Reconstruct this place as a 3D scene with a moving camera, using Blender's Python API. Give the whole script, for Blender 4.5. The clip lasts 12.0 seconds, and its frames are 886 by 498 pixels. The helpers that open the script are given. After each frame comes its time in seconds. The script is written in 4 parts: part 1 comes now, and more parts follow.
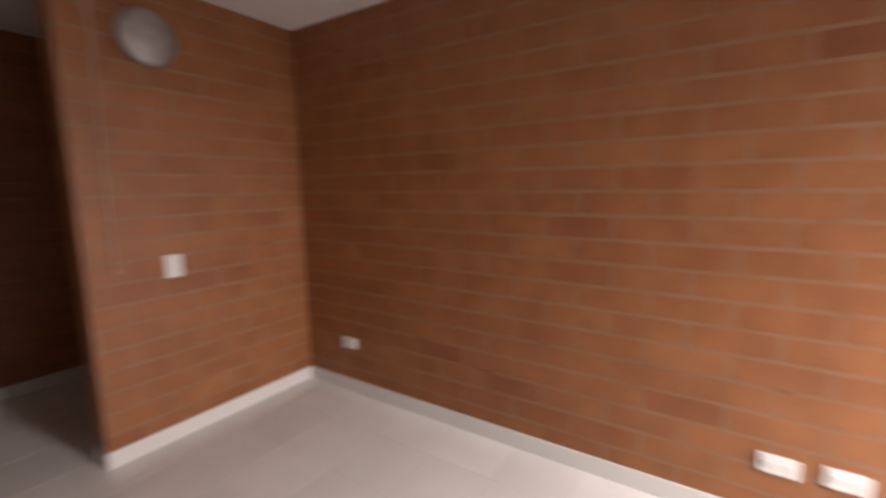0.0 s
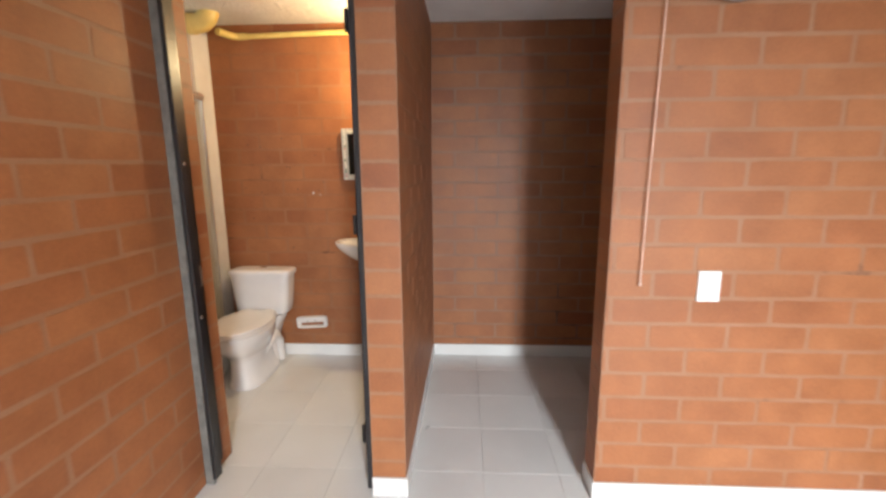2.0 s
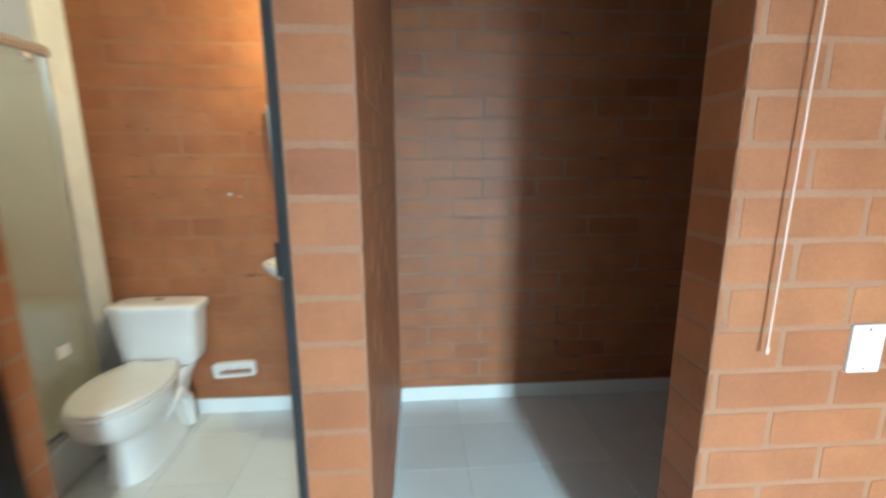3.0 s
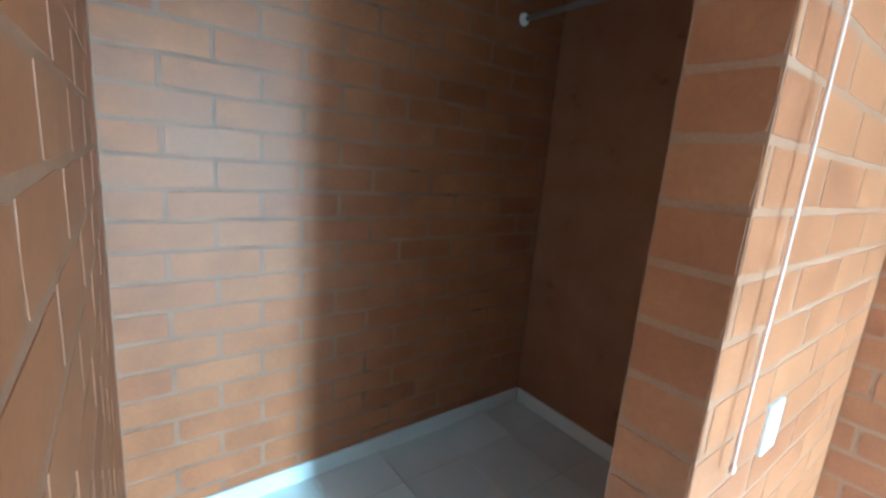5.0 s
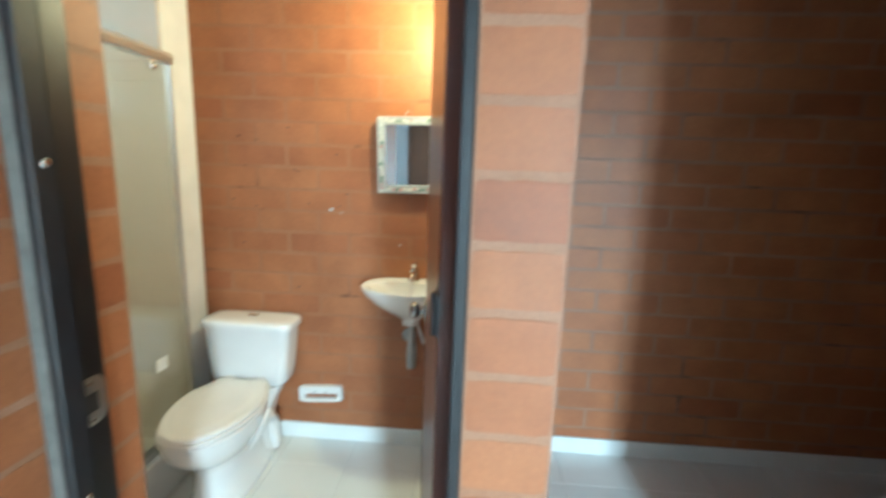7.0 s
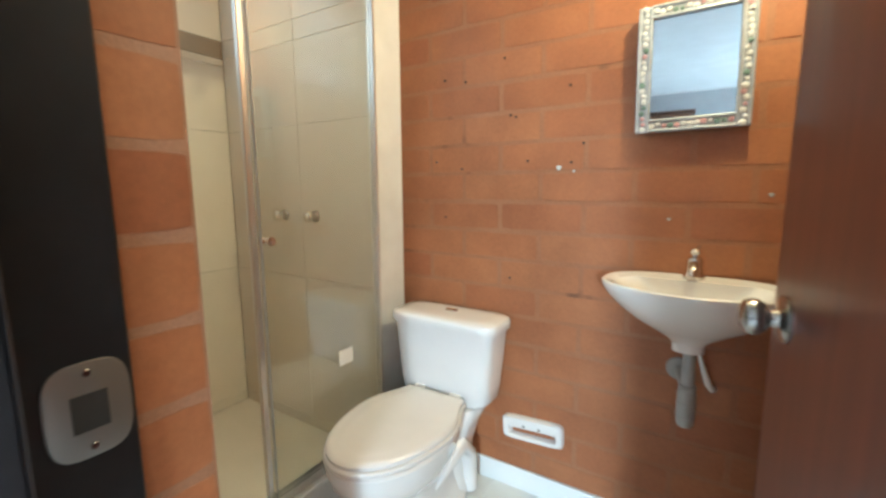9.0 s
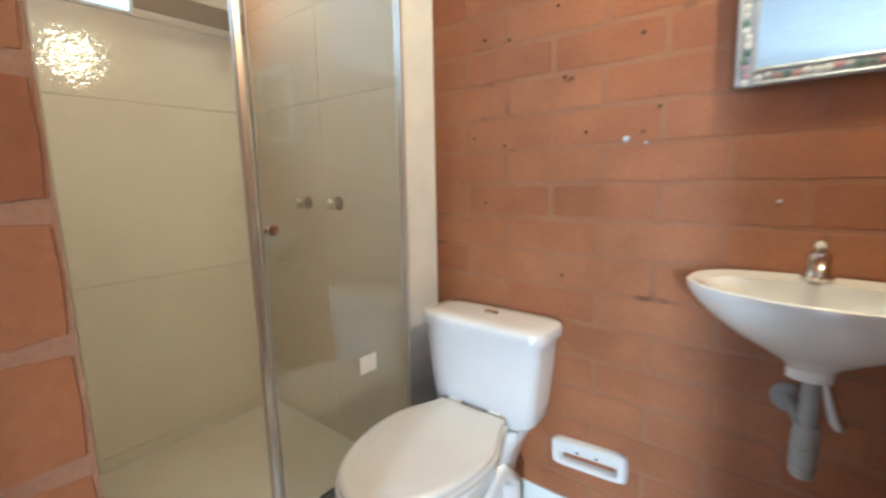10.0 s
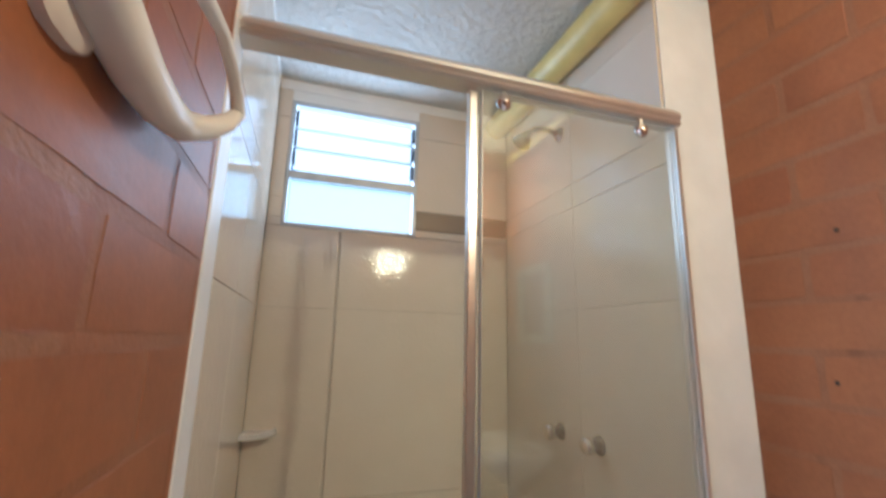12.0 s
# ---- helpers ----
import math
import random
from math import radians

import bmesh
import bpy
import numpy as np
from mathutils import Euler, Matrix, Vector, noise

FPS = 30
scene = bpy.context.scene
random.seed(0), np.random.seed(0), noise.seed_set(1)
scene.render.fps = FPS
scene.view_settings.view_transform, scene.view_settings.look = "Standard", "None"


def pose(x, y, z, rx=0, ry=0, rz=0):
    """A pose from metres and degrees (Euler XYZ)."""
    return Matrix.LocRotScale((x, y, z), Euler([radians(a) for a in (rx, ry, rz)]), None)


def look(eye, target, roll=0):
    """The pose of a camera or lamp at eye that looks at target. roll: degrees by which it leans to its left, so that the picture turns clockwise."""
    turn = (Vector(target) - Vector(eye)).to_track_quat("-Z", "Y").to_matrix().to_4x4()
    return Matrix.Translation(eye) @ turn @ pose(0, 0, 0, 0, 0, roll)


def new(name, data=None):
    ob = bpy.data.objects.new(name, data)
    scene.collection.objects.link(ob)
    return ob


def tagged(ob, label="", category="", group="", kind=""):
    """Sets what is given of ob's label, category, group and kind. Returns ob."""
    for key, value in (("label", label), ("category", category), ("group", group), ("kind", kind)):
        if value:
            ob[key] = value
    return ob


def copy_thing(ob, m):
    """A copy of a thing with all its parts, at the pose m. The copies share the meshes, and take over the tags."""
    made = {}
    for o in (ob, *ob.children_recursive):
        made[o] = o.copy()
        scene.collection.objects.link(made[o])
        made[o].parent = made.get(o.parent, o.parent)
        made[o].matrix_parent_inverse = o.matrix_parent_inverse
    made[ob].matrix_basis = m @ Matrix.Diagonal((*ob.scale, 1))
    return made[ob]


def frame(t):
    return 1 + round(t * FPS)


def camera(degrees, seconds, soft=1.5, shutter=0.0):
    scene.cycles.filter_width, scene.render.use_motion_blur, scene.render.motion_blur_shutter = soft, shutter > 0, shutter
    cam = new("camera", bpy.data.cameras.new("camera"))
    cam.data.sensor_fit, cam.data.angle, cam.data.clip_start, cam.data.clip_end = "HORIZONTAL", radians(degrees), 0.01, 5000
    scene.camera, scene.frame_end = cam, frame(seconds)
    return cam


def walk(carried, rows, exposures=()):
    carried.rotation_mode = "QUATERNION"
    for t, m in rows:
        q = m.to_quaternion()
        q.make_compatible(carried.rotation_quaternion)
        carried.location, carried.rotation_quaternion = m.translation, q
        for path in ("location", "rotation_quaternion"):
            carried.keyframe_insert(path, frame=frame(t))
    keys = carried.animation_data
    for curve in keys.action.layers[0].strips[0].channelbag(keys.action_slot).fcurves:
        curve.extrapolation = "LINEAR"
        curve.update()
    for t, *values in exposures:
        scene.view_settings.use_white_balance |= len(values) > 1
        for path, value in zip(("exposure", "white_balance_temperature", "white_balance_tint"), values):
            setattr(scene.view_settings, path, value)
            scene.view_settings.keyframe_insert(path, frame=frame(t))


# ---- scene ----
cam = camera(91.5, 12.0, soft=2.6, shutter=0.5)
PATH = [
    (0, (0.074, -2.428, 1.351), (1.726, -1.338, 1.062), -0.7),
    (0.2, (0.139, -2.402, 1.388), (1.444, -0.913, 1.096), -0.8),
    (0.5, (0.236, -2.364, 1.452), (0.964, -0.531, 1.121), -0.1),
    (1, (0.241, -2.188, 1.441), (0.427, -0.227, 1.097), -0.1),
    (1.5, (0.238, -1.971, 1.442), (0.202, -0.001, 1.098), 0.0),
    (2, (0.231, -1.646, 1.402), (0.132, 0.317, 1.030), -0.3),
    (2.5, (0.183, -1.269, 1.424), (0.063, 0.686, 1.020), -0.5),
    (3, (0.091, -0.896, 1.394), (0.226, 1.059, 0.992), -0.2),
    (3.5, (0.063, -0.572, 1.396), (0.694, 1.273, 0.954), 1.0),
    (3.7, (0.058, -0.455, 1.398), (0.815, 1.338, 0.947), 1.0),
    (5.3, (0.042, -0.232, 1.471), (1.258, 1.310, 1.102), 4.8),
    (5.5, (0.047, -0.268, 1.430), (1.207, 1.348, 1.225), 3.0),
    (6, (0.043, -0.394, 1.433), (1.024, 1.348, 1.396), 2.3),
    (6.5, (-0.043, -0.570, 1.442), (0.429, 1.368, 1.293), 1.9),
    (7, (-0.159, -0.652, 1.428), (-0.290, 1.312, 1.074), 1.9),
    (7.5, (-0.218, -0.551, 1.360), (-0.580, 1.332, 0.792), 3.2),
    (7.7, (-0.248, -0.489, 1.339), (-0.679, 1.359, 0.701), 2.8),
    (9.3, (-0.421, 0.030, 1.146), (-1.537, 1.669, 0.901), -0.8),
    (9.5, (-0.449, 0.072, 1.141), (-1.568, 1.707, 0.876), -1.2),
    (10, (-0.496, 0.162, 1.129), (-1.724, 1.708, 0.810), -1.0),
    (10.5, (-0.603, 0.258, 1.100), (-2.153, 1.500, 0.867), -2.9),
    (11, (-0.683, 0.346, 1.198), (-2.425, 1.328, 1.237), -3.4),
    (11.5, (-0.732, 0.397, 1.264), (-2.575, 1.147, 1.468), -1.7),
    (12, (-0.727, 0.388, 1.329), (-2.595, 0.974, 1.736), 1.4),
]
EXPOSURES = [(0.0, -2.28, 7900, 28), (0.3, -1.3, 7100, 19), (0.6, -0.70, 6700, 13), (1.5, -0.60, 6800, 15), (2.5, -0.46, 6100, 3), (3.5, -0.08, 4500, -22), (5.5, 0.65, 4150, -23), (6.0, 0.42, 4100, -23), (6.5, 0.07, 4450, -22), (7.0, 0.02, 5000, -14), (7.5, -0.04, 5250, -10), (9.3, 0.0, 5250, -3), (10.5, -0.18, 4850, 2), (12.0, -0.44, 4850, 6)]
walk(cam, [(t, look(eye, target, roll)) for t, eye, target, roll in PATH], EXPOSURES)

# ---------------------------------------------------------------- light
world = bpy.data.worlds.new("sky")
scene.world = world
world.use_nodes = True
wn = world.node_tree.nodes
wn.clear()
w_out = wn.new("ShaderNodeOutputWorld")
w_bg = wn.new("ShaderNodeBackground")
w_sky = wn.new("ShaderNodeTexSky")
w_sky.sky_type = "NISHITA"
w_sky.sun_disc = False
w_sky.sun_elevation = radians(48)
w_sky.sun_rotation = radians(70)
w_bg.inputs["Strength"].default_value = 0.10
world.node_tree.links.new(w_sky.outputs[0], w_bg.inputs["Color"])
world.node_tree.links.new(w_bg.outputs[0], w_out.inputs["Surface"])

sun_data = bpy.data.lights.new("sun", "SUN")
sun_data.energy = 1.2
sun_data.angle = radians(12)
sun_data.color = (1.0, 0.96, 0.9)
sun = new("sun", sun_data)
sun.matrix_world = look((0, 0, 10), (6, -2, 0))


def area_lamp(name, eye, target, sx, sy, watts, color):
    data = bpy.data.lights.new(name, "AREA")
    data.shape = "RECTANGLE"
    data.size, data.size_y, data.energy, data.color = sx, sy, watts, color
    ob = new(name, data)
    ob.matrix_world = look(eye, target)
    return ob


# daylight through the room's tall window and the shower's small window
window_lamp = area_lamp("window_daylight", (1.30, -4.86, 1.60), (1.32, -4.26, 0.90), 0.48, 1.24, 450, (0.88, 0.95, 1.0))
window_lamp.data.spread = radians(114)
area_lamp("shower_daylight", (-2.468, 0.548, 1.996), (-1.868, 0.548, 1.996), 0.54, 0.52, 8.5, (0.86, 0.95, 1.0))
# the bare bulb in the bathroom
bulb_data = bpy.data.lights.new("bulb_light", "POINT")
bulb_data.energy, bulb_data.color, bulb_data.shadow_soft_size = 41, (1.0, 0.79, 0.42), 0.028
bulb_light = new("bulb_light", bulb_data)
bulb_light.location = (-0.308, 1.08, 2.030)


# ---------------------------------------------------------------- materials
def material(name):
    m = bpy.data.materials.new(name)
    m.use_nodes = True
    t = m.node_tree
    return m, t.nodes, t.links, t.nodes["Principled BSDF"]


def ramp(nodes, stops):
    r = nodes.new("ShaderNodeValToRGB")
    e = r.color_ramp.elements
    while len(e) < len(stops):
        e.new(0.5)
    for i, (p, c) in enumerate(stops):
        e[i].position, e[i].color = p, (*c, 1)
    return r


def noise_tex(nodes, links, coord, scale, detail=4, rough=0.55):
    n = nodes.new("ShaderNodeTexNoise")
    n.inputs["Scale"].default_value = scale
    n.inputs["Detail"].default_value = detail
    n.inputs["Roughness"].default_value = rough
    links.new(coord, n.inputs["Vector"])
    return n


def mix(nodes, links, a, b, fac, mode="MIX"):
    m = nodes.new("ShaderNodeMix")
    m.data_type, m.blend_type = "RGBA", mode
    for sock, val in ((m.inputs["A"], a), (m.inputs["B"], b), (m.inputs["Factor"], fac)):
        if isinstance(val, (int, float)):
            sock.default_value = val
        elif isinstance(val, tuple):
            sock.default_value = (*val, 1)
        else:
            links.new(val, sock)
    return m.outputs["Result"]


def world_pos(nodes):
    return nodes.new("ShaderNodeNewGeometry").outputs["Position"]


def bump(nodes, links, bsdf, height, strength, distance):
    b = nodes.new("ShaderNodeBump")
    b.inputs["Strength"].default_value = strength
    b.inputs["Distance"].default_value = distance
    links.new(height, b.inputs["Height"])
    links.new(b.outputs[0], bsdf.inputs["Normal"])


def plain(name, color, rough, metal=0.0, spread=0.12, scale=14, relief=0.05, coat=0.0, spec=0.5):
    """A paint, metal or ceramic with slight mottling and fine relief."""
    m, n, l, b = material(name)
    p = world_pos(n)
    nz = noise_tex(n, l, p, scale)
    dark = tuple(c * (1 - spread) for c in color)
    light = tuple(min(1, c * (1 + spread)) for c in color)
    r = ramp(n, [(0.3, dark), (0.7, light)])
    l.new(nz.outputs["Fac"], r.inputs[0])
    l.new(r.outputs[0], b.inputs["Base Color"])
    fine = noise_tex(n, l, p, scale * 9, 3)
    if metal > 0.3:
        b.inputs["Roughness"].default_value = rough
    else:
        rr = n.new("ShaderNodeMapRange")
        rr.inputs["To Min"].default_value = max(0.02, rough - 0.06)
        rr.inputs["To Max"].default_value = min(1, rough + 0.08)
        l.new(fine.outputs["Fac"], rr.inputs["Value"])
        l.new(rr.outputs[0], b.inputs["Roughness"])
    b.inputs["Metallic"].default_value = metal
    b.inputs["Coat Weight"].default_value = coat
    b.inputs["Specular IOR Level"].default_value = spec
    if relief:
        bump(n, l, b, fine.outputs["Fac"], relief, 0.002)
    return m


def brick_material():
    m, n, l, b = material("varnished_clay_brick")
    p = world_pos(n)
    rnd = n.new("ShaderNodeObjectInfo").outputs["Random"]
    tone = ramp(n, [(0.0, (0.258, 0.085, 0.030)), (0.05, (0.292, 0.104, 0.037)), (0.20, (0.305, 0.112, 0.040)), (0.70, (0.316, 0.119, 0.043)), (1.0, (0.331, 0.130, 0.049))])
    l.new(rnd, tone.inputs[0])
    big = noise_tex(n, l, p, 5, 5)
    grain = noise_tex(n, l, p, 90, 5, 0.65)
    pits = noise_tex(n, l, p, 260, 3)
    stain = ramp(n, [(0.30, (0.80, 0.76, 0.74)), (0.70, (1.12, 1.12, 1.13))])
    l.new(big.outputs["Fac"], stain.inputs[0])
    c1 = mix(n, l, tone.outputs[0], stain.outputs[0], 1.0, "MULTIPLY")
    g = ramp(n, [(0.25, (0.86, 0.85, 0.84)), (0.75, (1.08, 1.08, 1.08))])
    l.new(grain.outputs["Fac"], g.inputs[0])
    c2 = mix(n, l, c1, g.outputs[0], 1.0, "MULTIPLY")
    l.new(c2, b.inputs["Base Color"])
    rr = n.new("ShaderNodeMapRange")
    b.inputs["Specular IOR Level"].default_value = 0.5
    rr.inputs["To Min"].default_value, rr.inputs["To Max"].default_value = 0.45, 0.61
    l.new(big.outputs["Fac"], rr.inputs["Value"])
    l.new(rr.outputs[0], b.inputs["Roughness"])
    add = n.new("ShaderNodeMath")
    add.operation = "MULTIPLY_ADD"
    add.inputs[1].default_value = 0.5
    l.new(pits.outputs["Fac"], add.inputs[0])
    l.new(grain.outputs["Fac"], add.inputs[2])
    bump(n, l, b, add.outputs[0], 0.22, 0.0016)
    return m


def mortar_material(name, lo, hi):
    m, n, l, b = material(name)
    p = world_pos(n)
    big = noise_tex(n, l, p, 4.5, 5)
    fine = noise_tex(n, l, p, 170, 4)
    r = ramp(n, [(0.27, tuple(c * 0.45 for c in lo)), (0.36, lo), (0.72, hi)])
    l.new(big.outputs["Fac"], r.inputs[0])
    f = ramp(n, [(0.2, (0.82, 0.82, 0.82)), (0.8, (1.1, 1.1, 1.1))])
    l.new(fine.outputs["Fac"], f.inputs[0])
    l.new(mix(n, l, r.outputs[0], f.outputs[0], 1.0, "MULTIPLY"), b.inputs["Base Color"])
    b.inputs["Roughness"].default_value = 0.6
    bump(n, l, b, fine.outputs["Fac"], 0.4, 0.002)
    return m


def tile_material(name, lo, hi, rough, scale=2.5, wave=0.02, ripple=16):
    m, n, l, b = material(name)
    p = world_pos(n)
    rnd = n.new("ShaderNodeObjectInfo").outputs["Random"]
    big = noise_tex(n, l, p, scale, 5)
    fine = noise_tex(n, l, p, 60, 4)
    r = ramp(n, [(0.25, lo), (0.75, hi)])
    l.new(big.outputs["Fac"], r.inputs[0])
    v = ramp(n, [(0.0, (0.95, 0.95, 0.95)), (1.0, (1.03, 1.03, 1.03))])
    l.new(rnd, v.inputs[0])
    l.new(mix(n, l, r.outputs[0], v.outputs[0], 1.0, "MULTIPLY"), b.inputs["Base Color"])
    rr = n.new("ShaderNodeMapRange")
    rr.inputs["To Min"].default_value, rr.inputs["To Max"].default_value = max(0.03, rough - 0.05), rough + 0.07
    l.new(fine.outputs["Fac"], rr.inputs["Value"])
    l.new(rr.outputs[0], b.inputs["Roughness"])
    wv = noise_tex(n, l, p, ripple, 2)
    bump(n, l, b, wv.outputs["Fac"], wave, 0.02)
    return m


def stucco_material():
    m, n, l, b = material("rough_white_ceiling_stucco")
    p = world_pos(n)
    lumps = noise_tex(n, l, p, 34, 6, 0.62)
    big = noise_tex(n, l, p, 3, 3)
    r = ramp(n, [(0.3, (0.60, 0.57, 0.53)), (0.7, (0.74, 0.72, 0.68))])
    l.new(big.outputs["Fac"], r.inputs[0])
    l.new(r.outputs[0], b.inputs["Base Color"])
    b.inputs["Roughness"].default_value = 0.55
    bump(n, l, b, lumps.outputs["Fac"], 0.9, 0.02)
    return m


def glass_material(name, tint, rough=0.0, haze=0.0):
    m, n, l, b = material(name)
    b.inputs["Base Color"].default_value = (*tint, 1)
    b.inputs["Roughness"].default_value = rough
    b.inputs["IOR"].default_value = 1.45
    b.inputs["Transmission Weight"].default_value = 1.0
    if haze:
        p = world_pos(n)
        nz = noise_tex(n, l, p, 3.0, 5)
        film = n.new("ShaderNodeBsdfDiffuse")
        film.inputs["Color"].default_value = (0.62, 0.56, 0.46, 1)
        mx = n.new("ShaderNodeMixShader")
        rr = n.new("ShaderNodeMapRange")
        rr.inputs["To Min"].default_value, rr.inputs["To Max"].default_value = haze * 0.6, haze * 1.4
        l.new(nz.outputs["Fac"], rr.inputs["Value"])
        l.new(rr.outputs[0], mx.inputs[0])
        l.new(b.outputs[0], mx.inputs[1])
        l.new(film.outputs[0], mx.inputs[2])
        l.new(mx.outputs[0], n["Material Output"].inputs["Surface"])
    return m


def wood_material(name, dark, light, rough, coat):
    m, n, l, b = material(name)
    p = world_pos(n)
    mp = n.new("ShaderNodeMapping")
    mp.inputs["Scale"].default_value = (60, 60, 2.2)
    l.new(p, mp.inputs["Vector"])
    nz = noise_tex(n, l, mp.outputs[0], 1.0, 6, 0.6)
    r = ramp(n, [(0.3, dark), (0.7, light)])
    l.new(nz.outputs["Fac"], r.inputs[0])
    l.new(r.outputs[0], b.inputs["Base Color"])
    b.inputs["Roughness"].default_value = rough
    b.inputs["Coat Weight"].default_value = coat
    b.inputs["Coat Roughness"].default_value = 0.06
    bump(n, l, b, nz.outputs["Fac"], 0.06, 0.002)
    return m


BRICK = brick_material()
MORTAR = mortar_material("stained_mortar", (0.270, 0.108, 0.044), (0.310, 0.140, 0.067))
MORTAR_PALE = mortar_material("pale_grey_mortar", (0.284, 0.132, 0.066), (0.322, 0.166, 0.096))
MORTAR_DARK = mortar_material("dark_raked_mortar", (0.22, 0.110, 0.064), (0.32, 0.165, 0.098))
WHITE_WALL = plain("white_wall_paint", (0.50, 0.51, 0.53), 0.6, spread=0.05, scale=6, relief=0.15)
POST_PAINT = plain("cream_white_post_paint", (0.80, 0.83, 0.86), 0.5, spread=0.05, scale=8, relief=0.12)
CEILING = plain("grey_white_ceiling_paint", (0.78, 0.78, 0.78), 0.7, spread=0.05, scale=5, relief=0.15)
STUCCO = stucco_material()
FLOOR_TILE = tile_material("glossy_white_floor_tile", (0.65, 0.65, 0.63), (0.73, 0.73, 0.71), 0.12)
GROUT = plain("pale_floor_grout", (0.60, 0.59, 0.56), 0.8, relief=0.3)
SKIRT = tile_material("white_skirting_tile", (0.66, 0.66, 0.64), (0.74, 0.74, 0.72), 0.2)
SHOWER_TILE = tile_material("beige_shower_tile", (0.67, 0.585, 0.485), (0.73, 0.645, 0.545), 0.05, wave=0.055, ripple=64)
BAND_TILE = tile_material("brown_border_tile", (0.23, 0.17, 0.12), (0.31, 0.24, 0.18), 0.2)
SHOWER_GROUT = plain("beige_shower_grout", (0.58, 0.51, 0.43), 0.8, relief=0.3)
STEEL_PAINT = plain("black_painted_steel", (0.014, 0.014, 0.016), 0.36, spread=0.25, relief=0.08)
CERAMIC = plain("white_glazed_ceramic", (0.71, 0.68, 0.65), 0.10, spread=0.03, scale=5, relief=0.0, coat=0.6)
SEAT_PLASTIC = plain("white_seat_plastic", (0.70, 0.66, 0.62), 0.22, spread=0.03, scale=5, relief=0.0)
WHITE_PLASTIC = plain("white_switch_plastic", (0.80, 0.80, 0.79), 0.3, spread=0.03, relief=0.0)
CHROME = plain("worn_chrome", (0.72, 0.70, 0.67), 0.16, metal=1.0, spread=0.06, scale=8, relief=0.0)
TAP_METAL = plain("dark_worn_chrome", (0.36, 0.35, 0.34), 0.18, metal=1.0, spread=0.1, scale=8, relief=0.0)
ALU = plain("brushed_aluminium", (0.70, 0.68, 0.66), 0.28, metal=0.8, spread=0.05, scale=3, relief=0.0)
ALU_WINDOW = plain("dull_window_aluminium", (0.50, 0.52, 0.54), 0.4, metal=0.6, spread=0.1, relief=0.03)
LAMP_METAL = plain("matt_grey_lamp_metal", (0.37, 0.36, 0.35), 0.54, metal=0.7, spread=0.16, scale=18, relief=0.05)
STEEL_ROD = plain("dull_steel_rod", (0.30, 0.28, 0.26), 0.4, metal=0.8, spread=0.1, scale=6, relief=0.0)
PVC_GREY = plain("grey_pvc", (0.30, 0.30, 0.29), 0.45, spread=0.1)
PVC_YELLOW = plain("yellowed_pvc", (0.70, 0.56, 0.20), 0.36, spread=0.12, scale=9)
CORD = plain("pinkish_cord", (0.66, 0.45, 0.36), 0.7, spread=0.1)
DARK = plain("dark_recess", (0.03, 0.028, 0.026), 0.7)
PLASTER = plain("grey_jamb_filler", (0.15, 0.145, 0.13), 0.8, spread=0.2, scale=25, relief=0.4)
WOOD = wood_material("dark_varnished_wine_wood", (0.075, 0.018, 0.010), (0.12, 0.030, 0.016), 0.34, 0.15)
WOOD_DOOR = wood_material("brown_door_wood", (0.10, 0.045, 0.022), (0.19, 0.085, 0.045), 0.35, 0.2)
GLASS = glass_material("shower_glass", (0.94, 0.95, 0.92), 0.0, 0.04)
FROST = glass_material("frosted_window_glass", (0.90, 0.96, 0.97), 0.45)
LOUVRE_GLASS = glass_material("milky_louvre_glass", (0.25, 0.255, 0.275), 0.5)
MILKY = glass_material("milky_window_glass", (0.18, 0.205, 0.215), 0.45)
MIRROR = plain("mirror_silver", (0.60, 0.67, 0.71), 0.02, metal=1.0, spread=0.0, relief=0.0)
FRAME_PAINT = plain("silver_grey_frame_paint", (0.42, 0.44, 0.47), 0.38, metal=0.35, spread=0.15, scale=40)


# ---------------------------------------------------------------- mesh helpers
def mesh_ob(name, bm, mat, smooth=False):
    me = bpy.data.meshes.new(name)
    bm.normal_update()
    bm.to_mesh(me)
    bm.free()
    if mat:
        me.materials.append(mat)
    if smooth:
        for poly in me.polygons:
            poly.use_smooth = True
        me.set_sharp_from_angle(angle=radians(38))
    return new(name, me)


def part(name, bm, mat, parent, label="", smooth=False):
    ob = mesh_ob(name, bm, mat, smooth)
    ob.parent = parent
    if label:
        tagged(ob, label)
    return ob


def thing(name, at, label, category, group="", kind=""):
    ob = new(name)
    ob.location = at
    ob.empty_display_size = 0.05
    return tagged(ob, label, category, group, kind)


def box(bm, x0, x1, y0, y1, z0, z1, bevel=0.0, seg=1):
    r = bmesh.ops.create_cube(bm, size=1.0)
    vs = r["verts"]
    for v in vs:
        v.co = Vector(((x0 + x1) / 2 + v.co.x * (x1 - x0), (y0 + y1) / 2 + v.co.y * (y1 - y0), (z0 + z1) / 2 + v.co.z * (z1 - z0)))
    if bevel:
        es = list({e for v in vs for e in v.link_edges})
        bmesh.ops.bevel(bm, geom=es, offset=bevel, segments=seg, profile=0.6, affect="EDGES")
    return bm


def boxed(*a, **k):
    return box(bmesh.new(), *a, **k)


